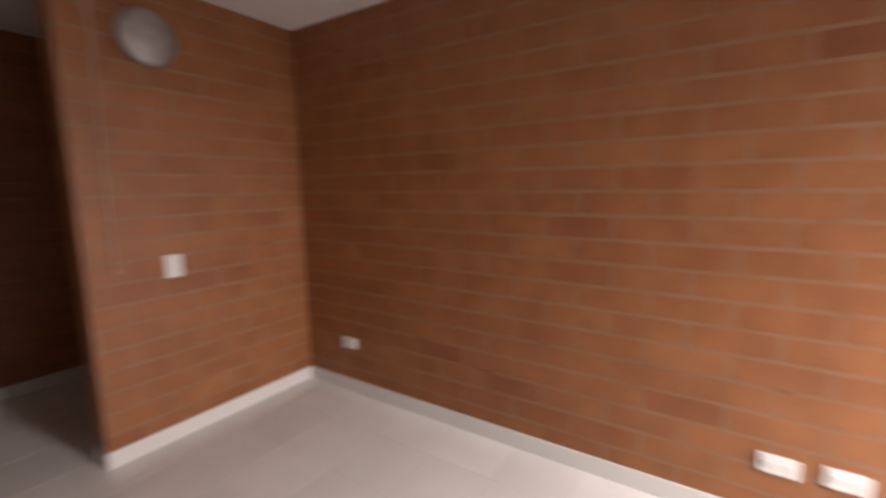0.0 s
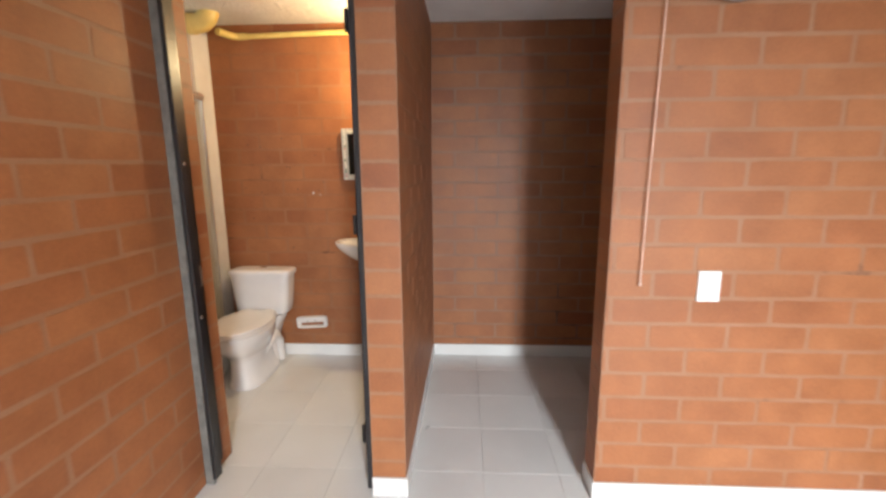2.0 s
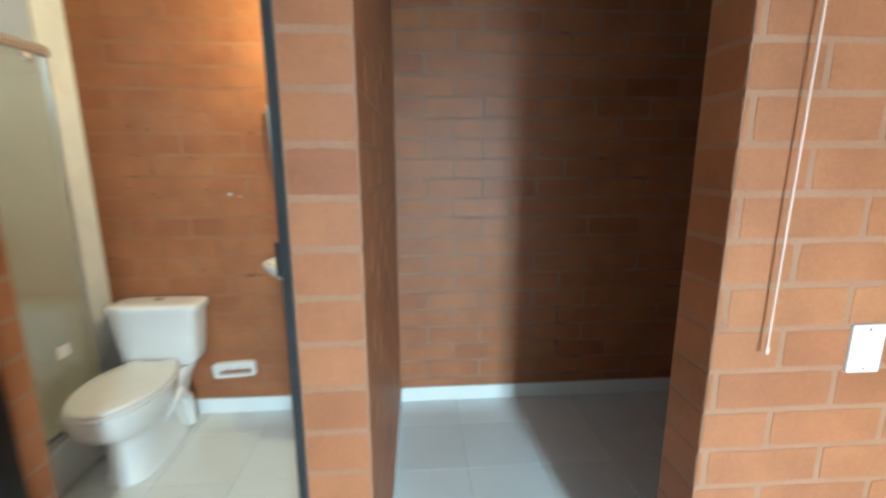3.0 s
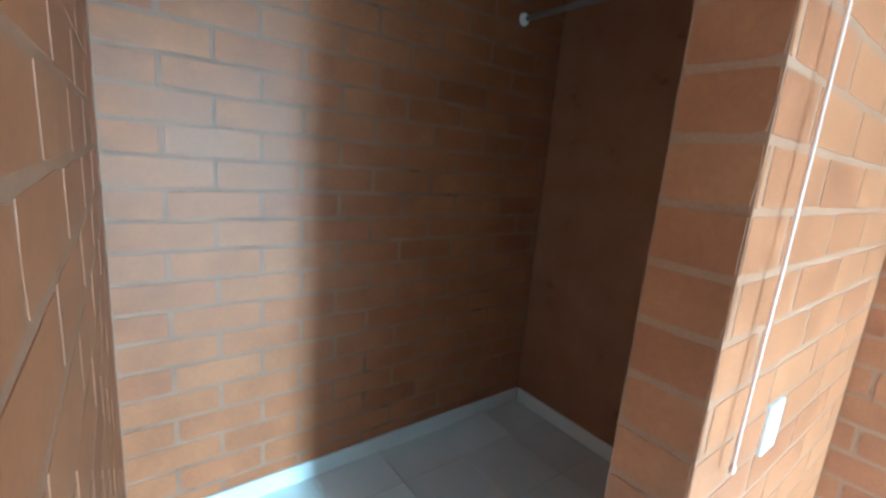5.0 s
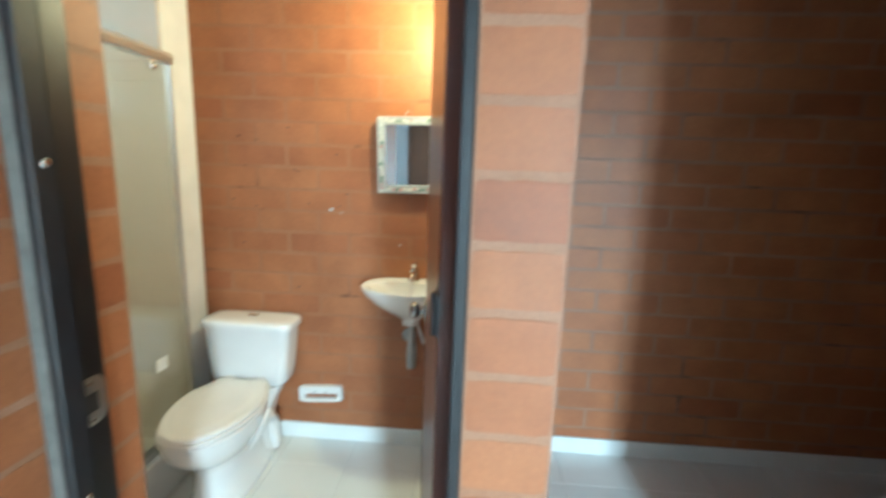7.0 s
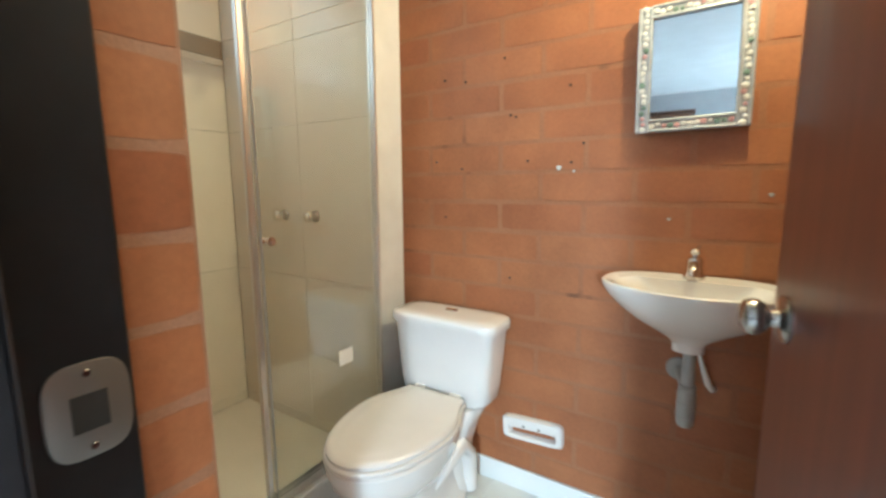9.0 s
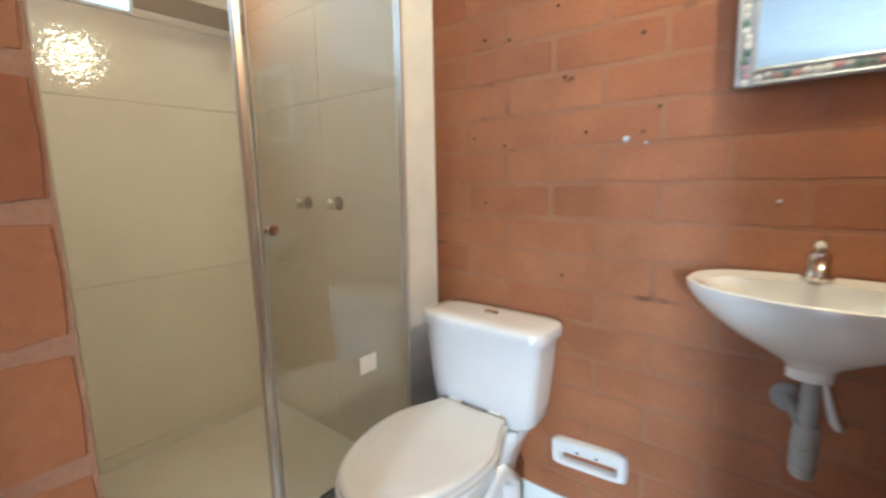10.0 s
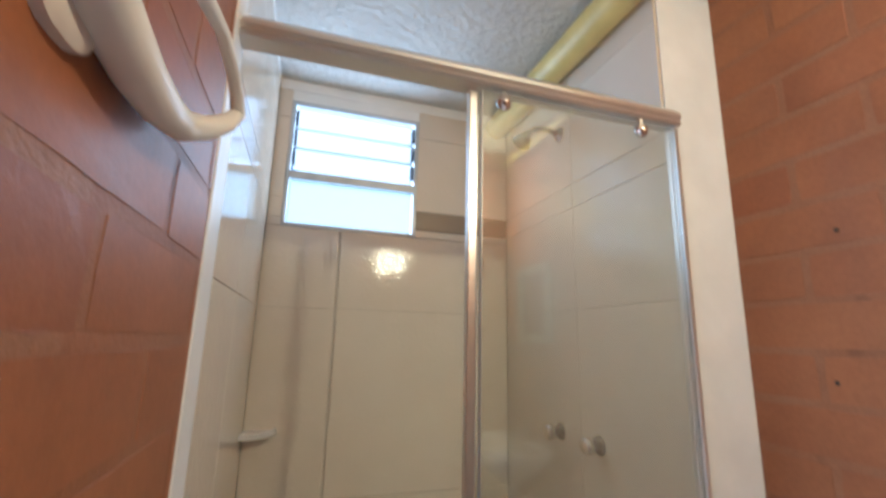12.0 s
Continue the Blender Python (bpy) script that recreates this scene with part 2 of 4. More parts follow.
def rings(bm, loops, cap=True):
    """Skins closed loops of equal length, one after another."""
    vl = [[bm.verts.new(p) for p in lp] for lp in loops]
    n = len(vl[0])
    for a, b in zip(vl, vl[1:]):
        for i in range(n):
            bm.faces.new((a[i], a[(i + 1) % n], b[(i + 1) % n], b[i]))
    if cap:
        bm.faces.new(list(reversed(vl[0])))
        bm.faces.new(vl[-1])
    bmesh.ops.recalc_face_normals(bm, faces=bm.faces)
    return bm


def tube(bm, pts, r, seg=12, closed=False):
    """A round bar along points; r is one radius or one a point."""
    pts = [Vector(p) for p in pts]
    rad = r if isinstance(r, (list, tuple)) else [r] * len(pts)
    loops = []
    up = None
    for i, p in enumerate(pts):
        a = pts[i - 1] if (i or closed) else p
        b = pts[(i + 1) % len(pts)] if (i < len(pts) - 1 or closed) else p
        d = (b - a).normalized()
        if up is None:
            up = Vector((0, 0, 1)) if abs(d.z) < 0.9 else Vector((1, 0, 0))
        s = d.cross(up).normalized()
        up = s.cross(d).normalized()
        loops.append([p + (s * math.cos(2 * math.pi * k / seg) + up * math.sin(2 * math.pi * k / seg)) * rad[i] for k in range(seg)])
    if closed:
        loops.append(loops[0])
    return rings(bm, loops, cap=not closed)


def lathe(bm, profile, seg=24, m=None):
    """Turns (radius, height) points about z; m places the result."""
    m = m or Matrix()
    loops = [[m @ Vector((max(r, 1e-4) * math.cos(2 * math.pi * k / seg), max(r, 1e-4) * math.sin(2 * math.pi * k / seg), z)) for k in range(seg)] for r, z in profile]
    return rings(bm, loops)


def super_loop(cx, cy, z, a, b, power=2.0, seg=32, back=None):
    """A rounded loop in the plane z; back cuts it flat at that y."""
    out = []
    for k in range(seg):
        t = 2 * math.pi * k / seg
        c, s = math.cos(t), math.sin(t)
        x = a * math.copysign(abs(c) ** (2 / power), c)
        y = b * math.copysign(abs(s) ** (2 / power), s)
        y = cy + y
        out.append(Vector((cx + x, min(y, back) if back is not None else y, z)))
    return out


# ---------------------------------------------------------------- brick walls
COURSE, MODULE, FIRST = 0.105, 0.302, -0.045
brick_meshes = {}


def brick_mesh(w, h, variant):
    """A brick face, 12 mm deep, with uneven worn arrises; x is its length, z its height, y its depth."""
    key = (round(w, 3), round(h, 3), variant)
    if key not in brick_meshes:
        rng = random.Random(int(key[0] * 1000) * 7919 + int(key[1] * 1000) * 31 + variant)
        w2, h2, j = key[0] / 2, key[1] / 2, 0.0022
        nx = 6 if w > 0.1 else 3
        edge = [(-w2 + 2 * w2 * i / nx, -h2, i) for i in range(nx)] + [(w2, -h2 + h2 * i, i) for i in range(2)]
        edge += [(w2 - 2 * w2 * i / nx, h2, i) for i in range(nx)] + [(-w2, h2 - h2 * i, i) for i in range(2)]
        front, back = [], []
        for x, z, i in edge:
            wear = rng.uniform(-0.0008, 0.0016) if i else rng.uniform(0.0004, 0.0035)
            fx, fz = (w2 - j - wear) / w2, (h2 - j - wear) / h2
            front.append(Vector((x * fx, -0.0006 + (0.0005 if rng.random() < 0.15 else 0.0), z * fz)))
            back.append(Vector((x, 0.012, z)))
        me = bpy.data.meshes.new("brick")
        n = len(front)
        me.from_pydata([tuple(v) for v in front + back], [], [tuple(range(n))] + [((i + 1) % n, i, n + i, n + (i + 1) % n) for i in range(n)])
        me.materials.append(BRICK)
        brick_meshes[key] = me
    return brick_meshes[key]


brick_jobs = []


def lay_bricks(wall, corner, along, face, length, z0, z1, shift, seed, header=False, drop=0.0):
    """Queues the bricks of one wall face. corner: start of the face; along: its run; face: outward normal."""
    brick_jobs.append((wall, Vector(corner), Vector(along), Vector(face), length, z0, z1, shift, seed, header, FIRST - drop))


def build_bricks():
    for wall, corner, along, face, length, z0, z1, shift, seed, header, first in brick_jobs:
        rng = random.Random(seed)
        rot = Matrix((along, -face, Vector((0, 0, 1)))).transposed().to_4x4()
        joint = 0.0105
        k = math.floor((z0 - first) / COURSE)
        while first + k * COURSE < z1 - 0.015:
            a, b = max(z0, first + k * COURSE), min(z1, first + (k + 1) * COURSE)
            cuts = [0.0]
            if not header:
                s = (shift + (0.0 if k % 2 else MODULE / 2)) % MODULE
                while s < length - 0.02:
                    if s > 0.02:
                        cuts.append(s)
                    s += MODULE
            cuts.append(length)
            if b - a > 0.02:
                for u0, u1 in zip(cuts, cuts[1:]):
                    l0 = u0 + (joint / 2 if u0 > 0 else 0.001)
                    l1 = u1 - (joint / 2 if u1 < length else 0.001)
                    h0 = a + (joint / 2 if a > z0 else 0.001)
                    h1 = b - (joint / 2 if b < z1 else 0.001)
                    ob = new("brick", brick_mesh(l1 - l0, h1 - h0, rng.randrange(5)))
                    proud = rng.uniform(0.0, 0.0007) - {"wall_bathroom_south": 0.0007, "wall_partition": 0.0006}.get(wall.name, 0.0003)
                    pos = corner + along * ((l0 + l1) / 2) + face * proud + Vector((0, 0, (h0 + h1) / 2 + rng.uniform(-0.0012, 0.0012)))
                    ob.matrix_world = Matrix.Translation(pos) @ rot @ pose(0, 0, 0, rng.uniform(-0.06, 0.06), rng.uniform(-0.25, 0.25), rng.uniform(-0.03, 0.03))
                    ob.parent = wall
            k += 1


def structure(name, bm, mat, label, category="wall"):
    return tagged(mesh_ob(name, bm, mat), label, category, kind="structure")


# ---------------------------------------------------------------- plan
H = 2.35
EAST, BACK, BATH_BACK, WEST = 2.012, 1.44, 1.403, -0.930
SOUTH, FAR_WEST = -4.9, -2.05
STALL_W, STALL_N, STALL_S, GLASS_X = -2.42, 1.21, 0.222, -1.475
SK = 0.085
# the partition between bathroom door and closet: its end, and the closet face a little out of square
PX0, PX1, PY = -0.162, -0.015, -0.010
SWX, SWD = 0.783, 0.142

# floor
floor = structure("floor", boxed(-2.75, 2.2, -5.2, 1.7, -0.15, -0.004), GROUT, "pale grouted slab under glossy white floor tiles", "floor")
T = 0.348
tile_cache = {}


def tile_mesh(w, h, mat, thick=0.008, edge=0.0012):
    key = (round(w, 3), round(h, 3), mat.name)
    if key not in tile_cache:
        bm = bmesh.new()
        w2, h2 = w / 2, h / 2
        top = [(-w2 + edge, -h2 + edge, 0), (w2 - edge, -h2 + edge, 0), (w2 - edge, h2 - edge, 0), (-w2 + edge, h2 - edge, 0)]
        mid = [(-w2, -h2, -edge), (w2, -h2, -edge), (w2, h2, -edge), (-w2, h2, -edge)]
        low = [(x, y, -thick) for x, y, _ in mid]
        rings(bm, [[Vector(p) for p in lp] for lp in (low, mid, top)])
        me = bpy.data.meshes.new("tile")
        bm.to_mesh(me)
        bm.free()
        me.materials.append(mat)
        tile_cache[key] = me
    return tile_cache[key]


# ceilings
structure("ceiling", boxed(FAR_WEST - 0.15, EAST + 0.15, SOUTH - 0.15, 0.06, H, H + 0.12), CEILING, "smooth grey-white painted room ceiling", "ceiling")
structure("ceiling_closet", boxed(-0.08, EAST + 0.15, 0.06, BACK + 0.15, H, H + 0.12), CEILING, "smooth grey-white closet ceiling in shadow", "ceiling")
structure("ceiling_bathroom", boxed(STALL_W - 0.15, -0.08, 0.06, BACK + 0.15, H - 0.004, H + 0.12), STUCCO, "rough white stucco bathroom ceiling", "ceiling")

# brick walls: mortar cores whose faces carry the bricks
G = 0.0005
wall_east = structure("wall_east", boxed(EAST + G, EAST + 0.15, SOUTH, BACK + 0.15, 0, H), MORTAR_PALE, "long orange clay brick wall with pale mortar joints")
wall_closet_east = structure("wall_closet_east", boxed(EAST + G - 0.002, EAST + G, SWD + 0.005, BACK, 0, H), MORTAR, "dark shaded brick side wall of the closet")
wall_closet = structure("wall_closet_back", boxed(-0.08, EAST, BACK + G, BACK + 0.15, 0, H), MORTAR_DARK, "orange brick back wall of the open closet")
wall_bath = structure("wall_bathroom_back", boxed(-1.516, -0.08, BATH_BACK + G, BACK + 0.15, 0, H), MORTAR, "warm-lit orange brick wall behind toilet and basin")
wall_switch = structure("wall_switch", boxed(SWX + G, EAST, G, SWD - G, 0, H), MORTAR_PALE, "orange brick wall carrying lamp and light switch")
part_bm = bmesh.new()
rings(part_bm, [[Vector((x, y, z)) for x, y in ((PX0 + G, PY + G), (PX1 - G, PY + G), (-G, BACK), (PX0 + G, BACK))] for z in (0, H)])
wall_part = structure("wall_partition", part_bm, MORTAR_PALE, "brick partition end between bathroom door and closet")
wall_west = structure("wall_west", boxed(WEST - 0.15, WEST - G, -0.865, 0.238 - G, 0, H), MORTAR_PALE, "orange brick side wall ending at the bathroom door")
wall_bath_s = structure("wall_bathroom_south", boxed(-1.50, WEST - 0.15, 0.08, 0.238 - G, 0, H), MORTAR, "brick wall with the towel ring beside the shower")

X, Y = Vector((1, 0, 0)), Vector((0, 1, 0))
lay_bricks(wall_east, (EAST, 0, 0), -Y, -X, 3.60, SK, H, 0.212, 1)
lay_bricks(wall_closet_east, (EAST, BACK, 0), -Y, -X, BACK - SWD, SK, H, 0.2, 2)
lay_bricks(wall_closet, (0, BACK, 0), X, -Y, EAST, SK, H, 0.011, 3, drop=0.023)
lay_bricks(wall_bath, (-1.513, BATH_BACK, 0), X, -Y, 1.351, SK, H, 0.0, 4)
lay_bricks(wall_switch, (SWX, 0, 0), X, -Y, EAST - SWX, SK, H, 0.172, 5)
lay_bricks(wall_switch, (SWX, SWD, 0), -Y, -X, SWD, SK, H, 0, 6, True)
lay_bricks(wall_part, (PX0, PY, 0), X, -Y, PX1 - PX0, SK, H, 0, 7, True)
skew = Vector((-PX1, BACK - PY, 0)).normalized()
lay_bricks(wall_part, (PX1, PY, 0), skew, Vector((skew.y, -skew.x, 0)), BACK - PY, SK, H, 0.165, 8)
lay_bricks(wall_part, (PX0, BATH_BACK, 0), -Y, -X, BATH_BACK - 0.13, SK, H, 0.1, 9)
lay_bricks(wall_west, (WEST, -0.865, 0), Y, X, 0.885, 0.004, H, 0.295, 10)
lay_bricks(wall_west, (WEST, 0.022, 0), Y, X, 0.216, 0.004, H, 0, 11, True)
lay_bricks(wall_bath_s, (WEST, 0.238, 0), -X, Y, 0.497, 0.004, H, 0.17, 12)

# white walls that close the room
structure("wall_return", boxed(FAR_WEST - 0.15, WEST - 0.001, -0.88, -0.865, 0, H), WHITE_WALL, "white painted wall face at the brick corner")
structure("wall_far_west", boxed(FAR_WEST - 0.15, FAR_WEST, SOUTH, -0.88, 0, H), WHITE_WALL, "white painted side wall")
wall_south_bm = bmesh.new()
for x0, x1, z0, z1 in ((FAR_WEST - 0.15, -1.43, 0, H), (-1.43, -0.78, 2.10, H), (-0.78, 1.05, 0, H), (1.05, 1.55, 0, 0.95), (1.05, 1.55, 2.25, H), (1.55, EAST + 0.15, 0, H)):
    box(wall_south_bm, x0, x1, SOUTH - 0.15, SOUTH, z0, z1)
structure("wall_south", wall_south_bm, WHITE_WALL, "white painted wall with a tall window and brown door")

# shower stall walls
WIN_Y0, WIN_Y1, WIN_Z0, WIN_Z1 = 0.272, 0.797, 1.734, 2.255
stall_bm = bmesh.new()
for y0, y1, z0, z1 in ((0.05, WIN_Y0, 0, H), (WIN_Y1, 1.40, 0, H), (WIN_Y0, WIN_Y1, 0, WIN_Z0), (WIN_Y0, WIN_Y1, WIN_Z1, H)):
    box(stall_bm, STALL_W - 0.15, STALL_W - 0.006, y0, y1, z0, z1)
wall_stall_w = structure("wall_shower_west", stall_bm, SHOWER_GROUT, "glossy beige tiled shower wall with a small window")
wall_stall_n = structure("wall_shower_north", boxed(STALL_W - 0.15, -1.515, STALL_N + 0.006, BACK + 0.15, 0, H), SHOWER_GROUT, "beige tiled shower wall carrying the taps")
wall_stall_s = structure("wall_shower_south", boxed(STALL_W - 0.15, -1.512, 0.07, STALL_S - 0.006, 0, H), SHOWER_GROUT, "glossy beige tiled shower side wall")
structure("wall_shower_post", boxed(-1.536, -1.511, 1.2165, BATH_BACK + 0.01, 0, H - 0.006), POST_PAINT, "cream white painted wall end beside the shower glass")
structure("trim_shower_edge", boxed(-1.513, -1.428, 0.085, 0.2400, 0, H - 0.006, bevel=0.003), POST_PAINT, "cream white painted edge strip beside the shower", "trim")
structure("floor_shower", boxed(STALL_W, -1.52, STALL_S, STALL_N, 0, 0.06), SHOWER_TILE, "beige tiled shower floor", "floor")
structure("trim_shower_curb", boxed(-1.53, -1.425, 0.24, STALL_N, 0, 0.198, bevel=0.004), SKIRT, "low pale tiled curb under the shower glass", "trim")


def lay_tiles(wall, cols, rows_, place, mat_of, hole=None, gap=0.0025):
    """Tiles between the cuts of a grid; place(u, v) gives the matrix of a tile centred there."""
    for u0, u1 in zip(cols, cols[1:]):
        for v0, v1 in zip(rows_, rows_[1:]):
            if hole and u0 >= hole[0] - 0.01 and u1 <= hole[1] + 0.01 and v0 >= hole[2] - 0.01 and v1 <= hole[3] + 0.01:
                continue
            ob = new("tile", tile_mesh(u1 - u0 - gap, v1 - v0 - gap, mat_of(u0, v0, v1)))
            ob.matrix_world = place((u0 + u1) / 2, (v0 + v1) / 2)
            ob.parent = wall


def stall_mat(u, v0, v1):
    return BAND_TILE if u > 0.5 and v1 - v0 < 0.1 and v0 > 1.75 and v1 < 2.0 else SHOWER_TILE


low_rows = [0.06, 0.11, 0.77, 1.43, WIN_Z0]
TILE_TOP = 2.300
top_rows = [WIN_Z0, 1.768, 1.849, 2.179, TILE_TOP]
at_w = lambda u, v: Matrix.Translation((STALL_W, u, v)) @ Matrix(((0, 0, 1, 0), (1, 0, 0, 0), (0, 1, 0, 0), (0, 0, 0, 1)))
at_n = lambda u, v: Matrix.Translation((u, STALL_N, v)) @ Matrix(((1, 0, 0, 0), (0, 0, -1, 0), (0, 1, 0, 0), (0, 0, 0, 1)))
at_s = lambda u, v: Matrix.Translation((u, STALL_S, v)) @ Matrix(((-1, 0, 0, 0), (0, 0, 1, 0), (0, 1, 0, 0), (0, 0, 0, 1)))

# white paint over the tiles and above the small window
for x0, x1, y0, y1, z0 in ((STALL_W - 0.006, STALL_W - 0.001, STALL_S, STALL_N, TILE_TOP + 0.001), (STALL_W - 0.006, STALL_W - 0.001, WIN_Y0, WIN_Y1, WIN_Z1),
                           (STALL_W, -1.517, STALL_N + 0.001, STALL_N + 0.006, TILE_TOP + 0.001), (STALL_W, -1.517, STALL_S - 0.006, STALL_S - 0.001, TILE_TOP + 0.001)):
    structure("trim_shower_top", boxed(x0, x1, y0, y1, z0, TILE_TOP if z0 == WIN_Z1 else H - 0.006), CEILING, "white painted strip above the shower tiles", "trim")

# skirting
for i, (x0, x1, y0, y1) in enumerate(((EAST - 0.010, EAST + 0.004, SOUTH, -0.002), (SWX + 0.002, EAST - 0.010, -0.008, 0.004), (SWX - 0.007, SWX + 0.002, -0.008, SWD),
                                      (PX0, PX1 + 0.008, PY - 0.009, PY + 0.004), (0.008, EAST - 0.010, BACK - 0.009, BACK + 0.004),
                                      (EAST - 0.010, EAST + 0.004, SWD + 0.002, BACK - 0.009), (-1.511, PX0, BATH_BACK - 0.009, BATH_BACK + 0.004))):
    structure("baseboard", boxed(x0, x1, y0, y1, 0.0, SK + 0.001, bevel=0.0015), SKIRT, "narrow white glazed skirting along the brick wall", "baseboard")
bm = bmesh.new()
rings(bm, [[Vector((x, y, z)) for x, y in ((PX1 - 0.002, PY + 0.004), (PX1 + 0.008, PY + 0.004), (0.008, BACK - 0.009), (-0.002, BACK - 0.009))] for z in (0.0, SK + 0.001)])
structure("baseboard", bm, SKIRT, "narrow white glazed skirting along the brick wall", "baseboard")

# ---------------------------------------------------------------- bathroom door frame and door
frame_ob = thing("door_1_frame", (0, 0, 0), "black painted steel door frame set in brick", "door frame", kind="structure")
bm = bmesh.new()
box(bm, -0.887, -0.867, 0.000, 0.048, 0.035, H - 0.002, 0.004)
box(bm, -0.929, -0.9215, 0.046, 0.150, 0.035, H - 0.002, 0.002)
box(bm, -0.9225, -0.867, 0.040, 0.048, 0.035, H - 0.002, 0.002)
left_jamb = part("jamb", bm, STEEL_PAINT, frame_ob)
bm = bmesh.new()
box(bm, -0.183, PX0 + 0.0005, PY - 0.004, 0.040, 0.03, H - 0.002, 0.003)
box(bm, -0.185, PX0 - 0.0005, 0.038, 0.110, 0.03, H - 0.002, 0.003)
right_jamb = part("jamb", bm, STEEL_PAINT, frame_ob)
bm = bmesh.new()
box(bm, -0.895, -0.168, 0.000, 0.046, 2.318, H - 0.002, 0.004)
box(bm, -0.915, -0.168, 0.047, 0.116, 2.318, H - 0.002, 0.004)
part("header", bm, STEEL_PAINT, frame_ob)
part("filler", boxed(-0.929, -0.8875, 0.014, 0.030, 0.0, 2.34, bevel=0.006, seg=2), PLASTER, frame_ob, "grey mortar filler beside the frame")
bm = bmesh.new()
rings(bm, [[Vector((x, 0.108 + v.x, 0.940 + v.y)) for v in super_loop(0, 0, 0, 0.038 - c, 0.052 - c, 3.5, 28)] for x, c in ((-0.9225, 0.0), (-0.9200, 0.0), (-0.9190, 0.002))])
plate = part("strike_plate", bm, STEEL_ROD, left_jamb, "scratched steel strike plate", smooth=True)
part("keeper_hole", boxed(-0.9192, -0.9184, 0.092, 0.124, 0.918, 0.958), DARK, left_jamb)
for z in (0.90, 0.98):
    bm = bmesh.new()
    lathe(bm, [(0.0001, 0.0022), (0.0035, 0.0018), (0.0045, 0)], 12, Matrix.Translation((-0.9190, 0.108, z)) @ pose(0, 0, 0, 0, 90, 0))
    part("screw", bm, CHROME, left_jamb, smooth=True)
for z in (0.79, 1.42):
    bm = bmesh.new()
    lathe(bm, [(0.0001, 0.003), (0.006, 0.0022), (0.008, 0)], 14, Matrix.Translation((-0.8668, 0.026, z)) @ pose(0, 0, 0, 0, 90, 0))
    part("rivet", bm, CHROME, left_jamb, smooth=True)

door = thing("door_1", (-0.176, 0.115, 0.0), "open dark wine varnished wooden bathroom door", "door", kind="structure")
door.rotation_euler = (0, 0, radians(8.0))
leaf = part("leaf", boxed(-0.040, 0.0, 0.0, 0.635, 0.012, 2.10, bevel=0.003), WOOD, door)
for sx, nm in ((-1, "knob"), (1, "knob")):
    x = -0.040 if sx < 0 else 0.0
    bm = bmesh.new()
    m = Matrix.Translation((x, 0.575, 0.985)) @ pose(0, 0, 0, 0, 90 * sx, 0)
    lathe(bm, [(0.033, 0.0), (0.033, 0.004), (0.028, 0.007), (0.014, 0.010), (0.012, 0.018), (0.019, 0.023), (0.025, 0.031), (0.026, 0.039), (0.023, 0.048), (0.014, 0.053), (0.0001, 0.054)], 28, m)
    if sx < 0:
        part(nm, bm, TAP_METAL, door, "worn chrome round door knob", smooth=True)
    else:
        bm.free()
for z in (0.22, 1.172, 1.95):
    bm = bmesh.new()
    box(bm, -0.0435, -0.0395, -0.030, 0.030, z - 0.040, z + 0.040, 0.001)
    tube(bm, [(-0.046, -0.008, z - 0.040), (-0.046, -0.008, z + 0.040)], 0.0075, 10)
    part("hinge", bm, STEEL_PAINT, door, "black steel door hinge")

# ---------------------------------------------------------------- room fittings


def lamp():
    ob = thing("wall_lamp", (1.143, -0.001, 2.078), "round matt grey metal wall lamp, unlit", "lamp")
    face = pose(0, 0, 0, 90, 0, 0)
    bm = bmesh.new()
    lathe(bm, [(0.112, 0.0), (0.118, 0.010), (0.118, 0.020), (0.100, 0.022)], 48, face)
    part("base", bm, LAMP_METAL, ob, smooth=True)
    bm = bmesh.new()
    prof = [(0.133, 0.018), (0.1345, 0.022), (0.133, 0.027)]
    for i in range(1, 11):
        a = i / 10 * math.pi / 2
        prof.append((0.129 * math.cos(a), 0.028 + 0.030 * math.sin(a)))
    lathe(bm, prof, 56, face)
    part("dome", bm, LAMP_METAL, ob, "dull grey metal dome", smooth=True)
    bm = bmesh.new()
    lathe(bm, [(0.006, 0.0), (0.006, 0.006), (0.003, 0.009), (0.0001, 0.010)], 14, Matrix.Translation((-0.018, 0, -0.103)) @ face @ Matrix.Translation((0, 0, 0.034)))
    part("screw", bm, DARK, ob, smooth=True)


lamp()


def switch_plate():
    ob = thing("light_switch", (1.164, 0.0, 0.950), "white plastic double light switch on brick", "light switch")
    part("plate", boxed(-0.0415, 0.0415, -0.009, 0.003, -0.060, 0.060, bevel=0.003, seg=2), WHITE_PLASTIC, ob)
    for z0, z1 in ((-0.034, -0.001), (0.001, 0.034)):
        bm = boxed(-0.020, 0.020, -0.013, -0.008, z0, z1, bevel=0.002)
        part("rocker", bm, WHITE_PLASTIC, ob)
    for z in (-0.050, 0.050):
        bm = bmesh.new()
        lathe(bm, [(0.004, 0), (0.0035, 0.0012), (0.0001, 0.0015)], 10, Matrix.Translation((0, -0.009, z)) @ pose(0, 0, 0, 90, 0, 0))
        part("screw", bm, CHROME, ob)


switch_plate()


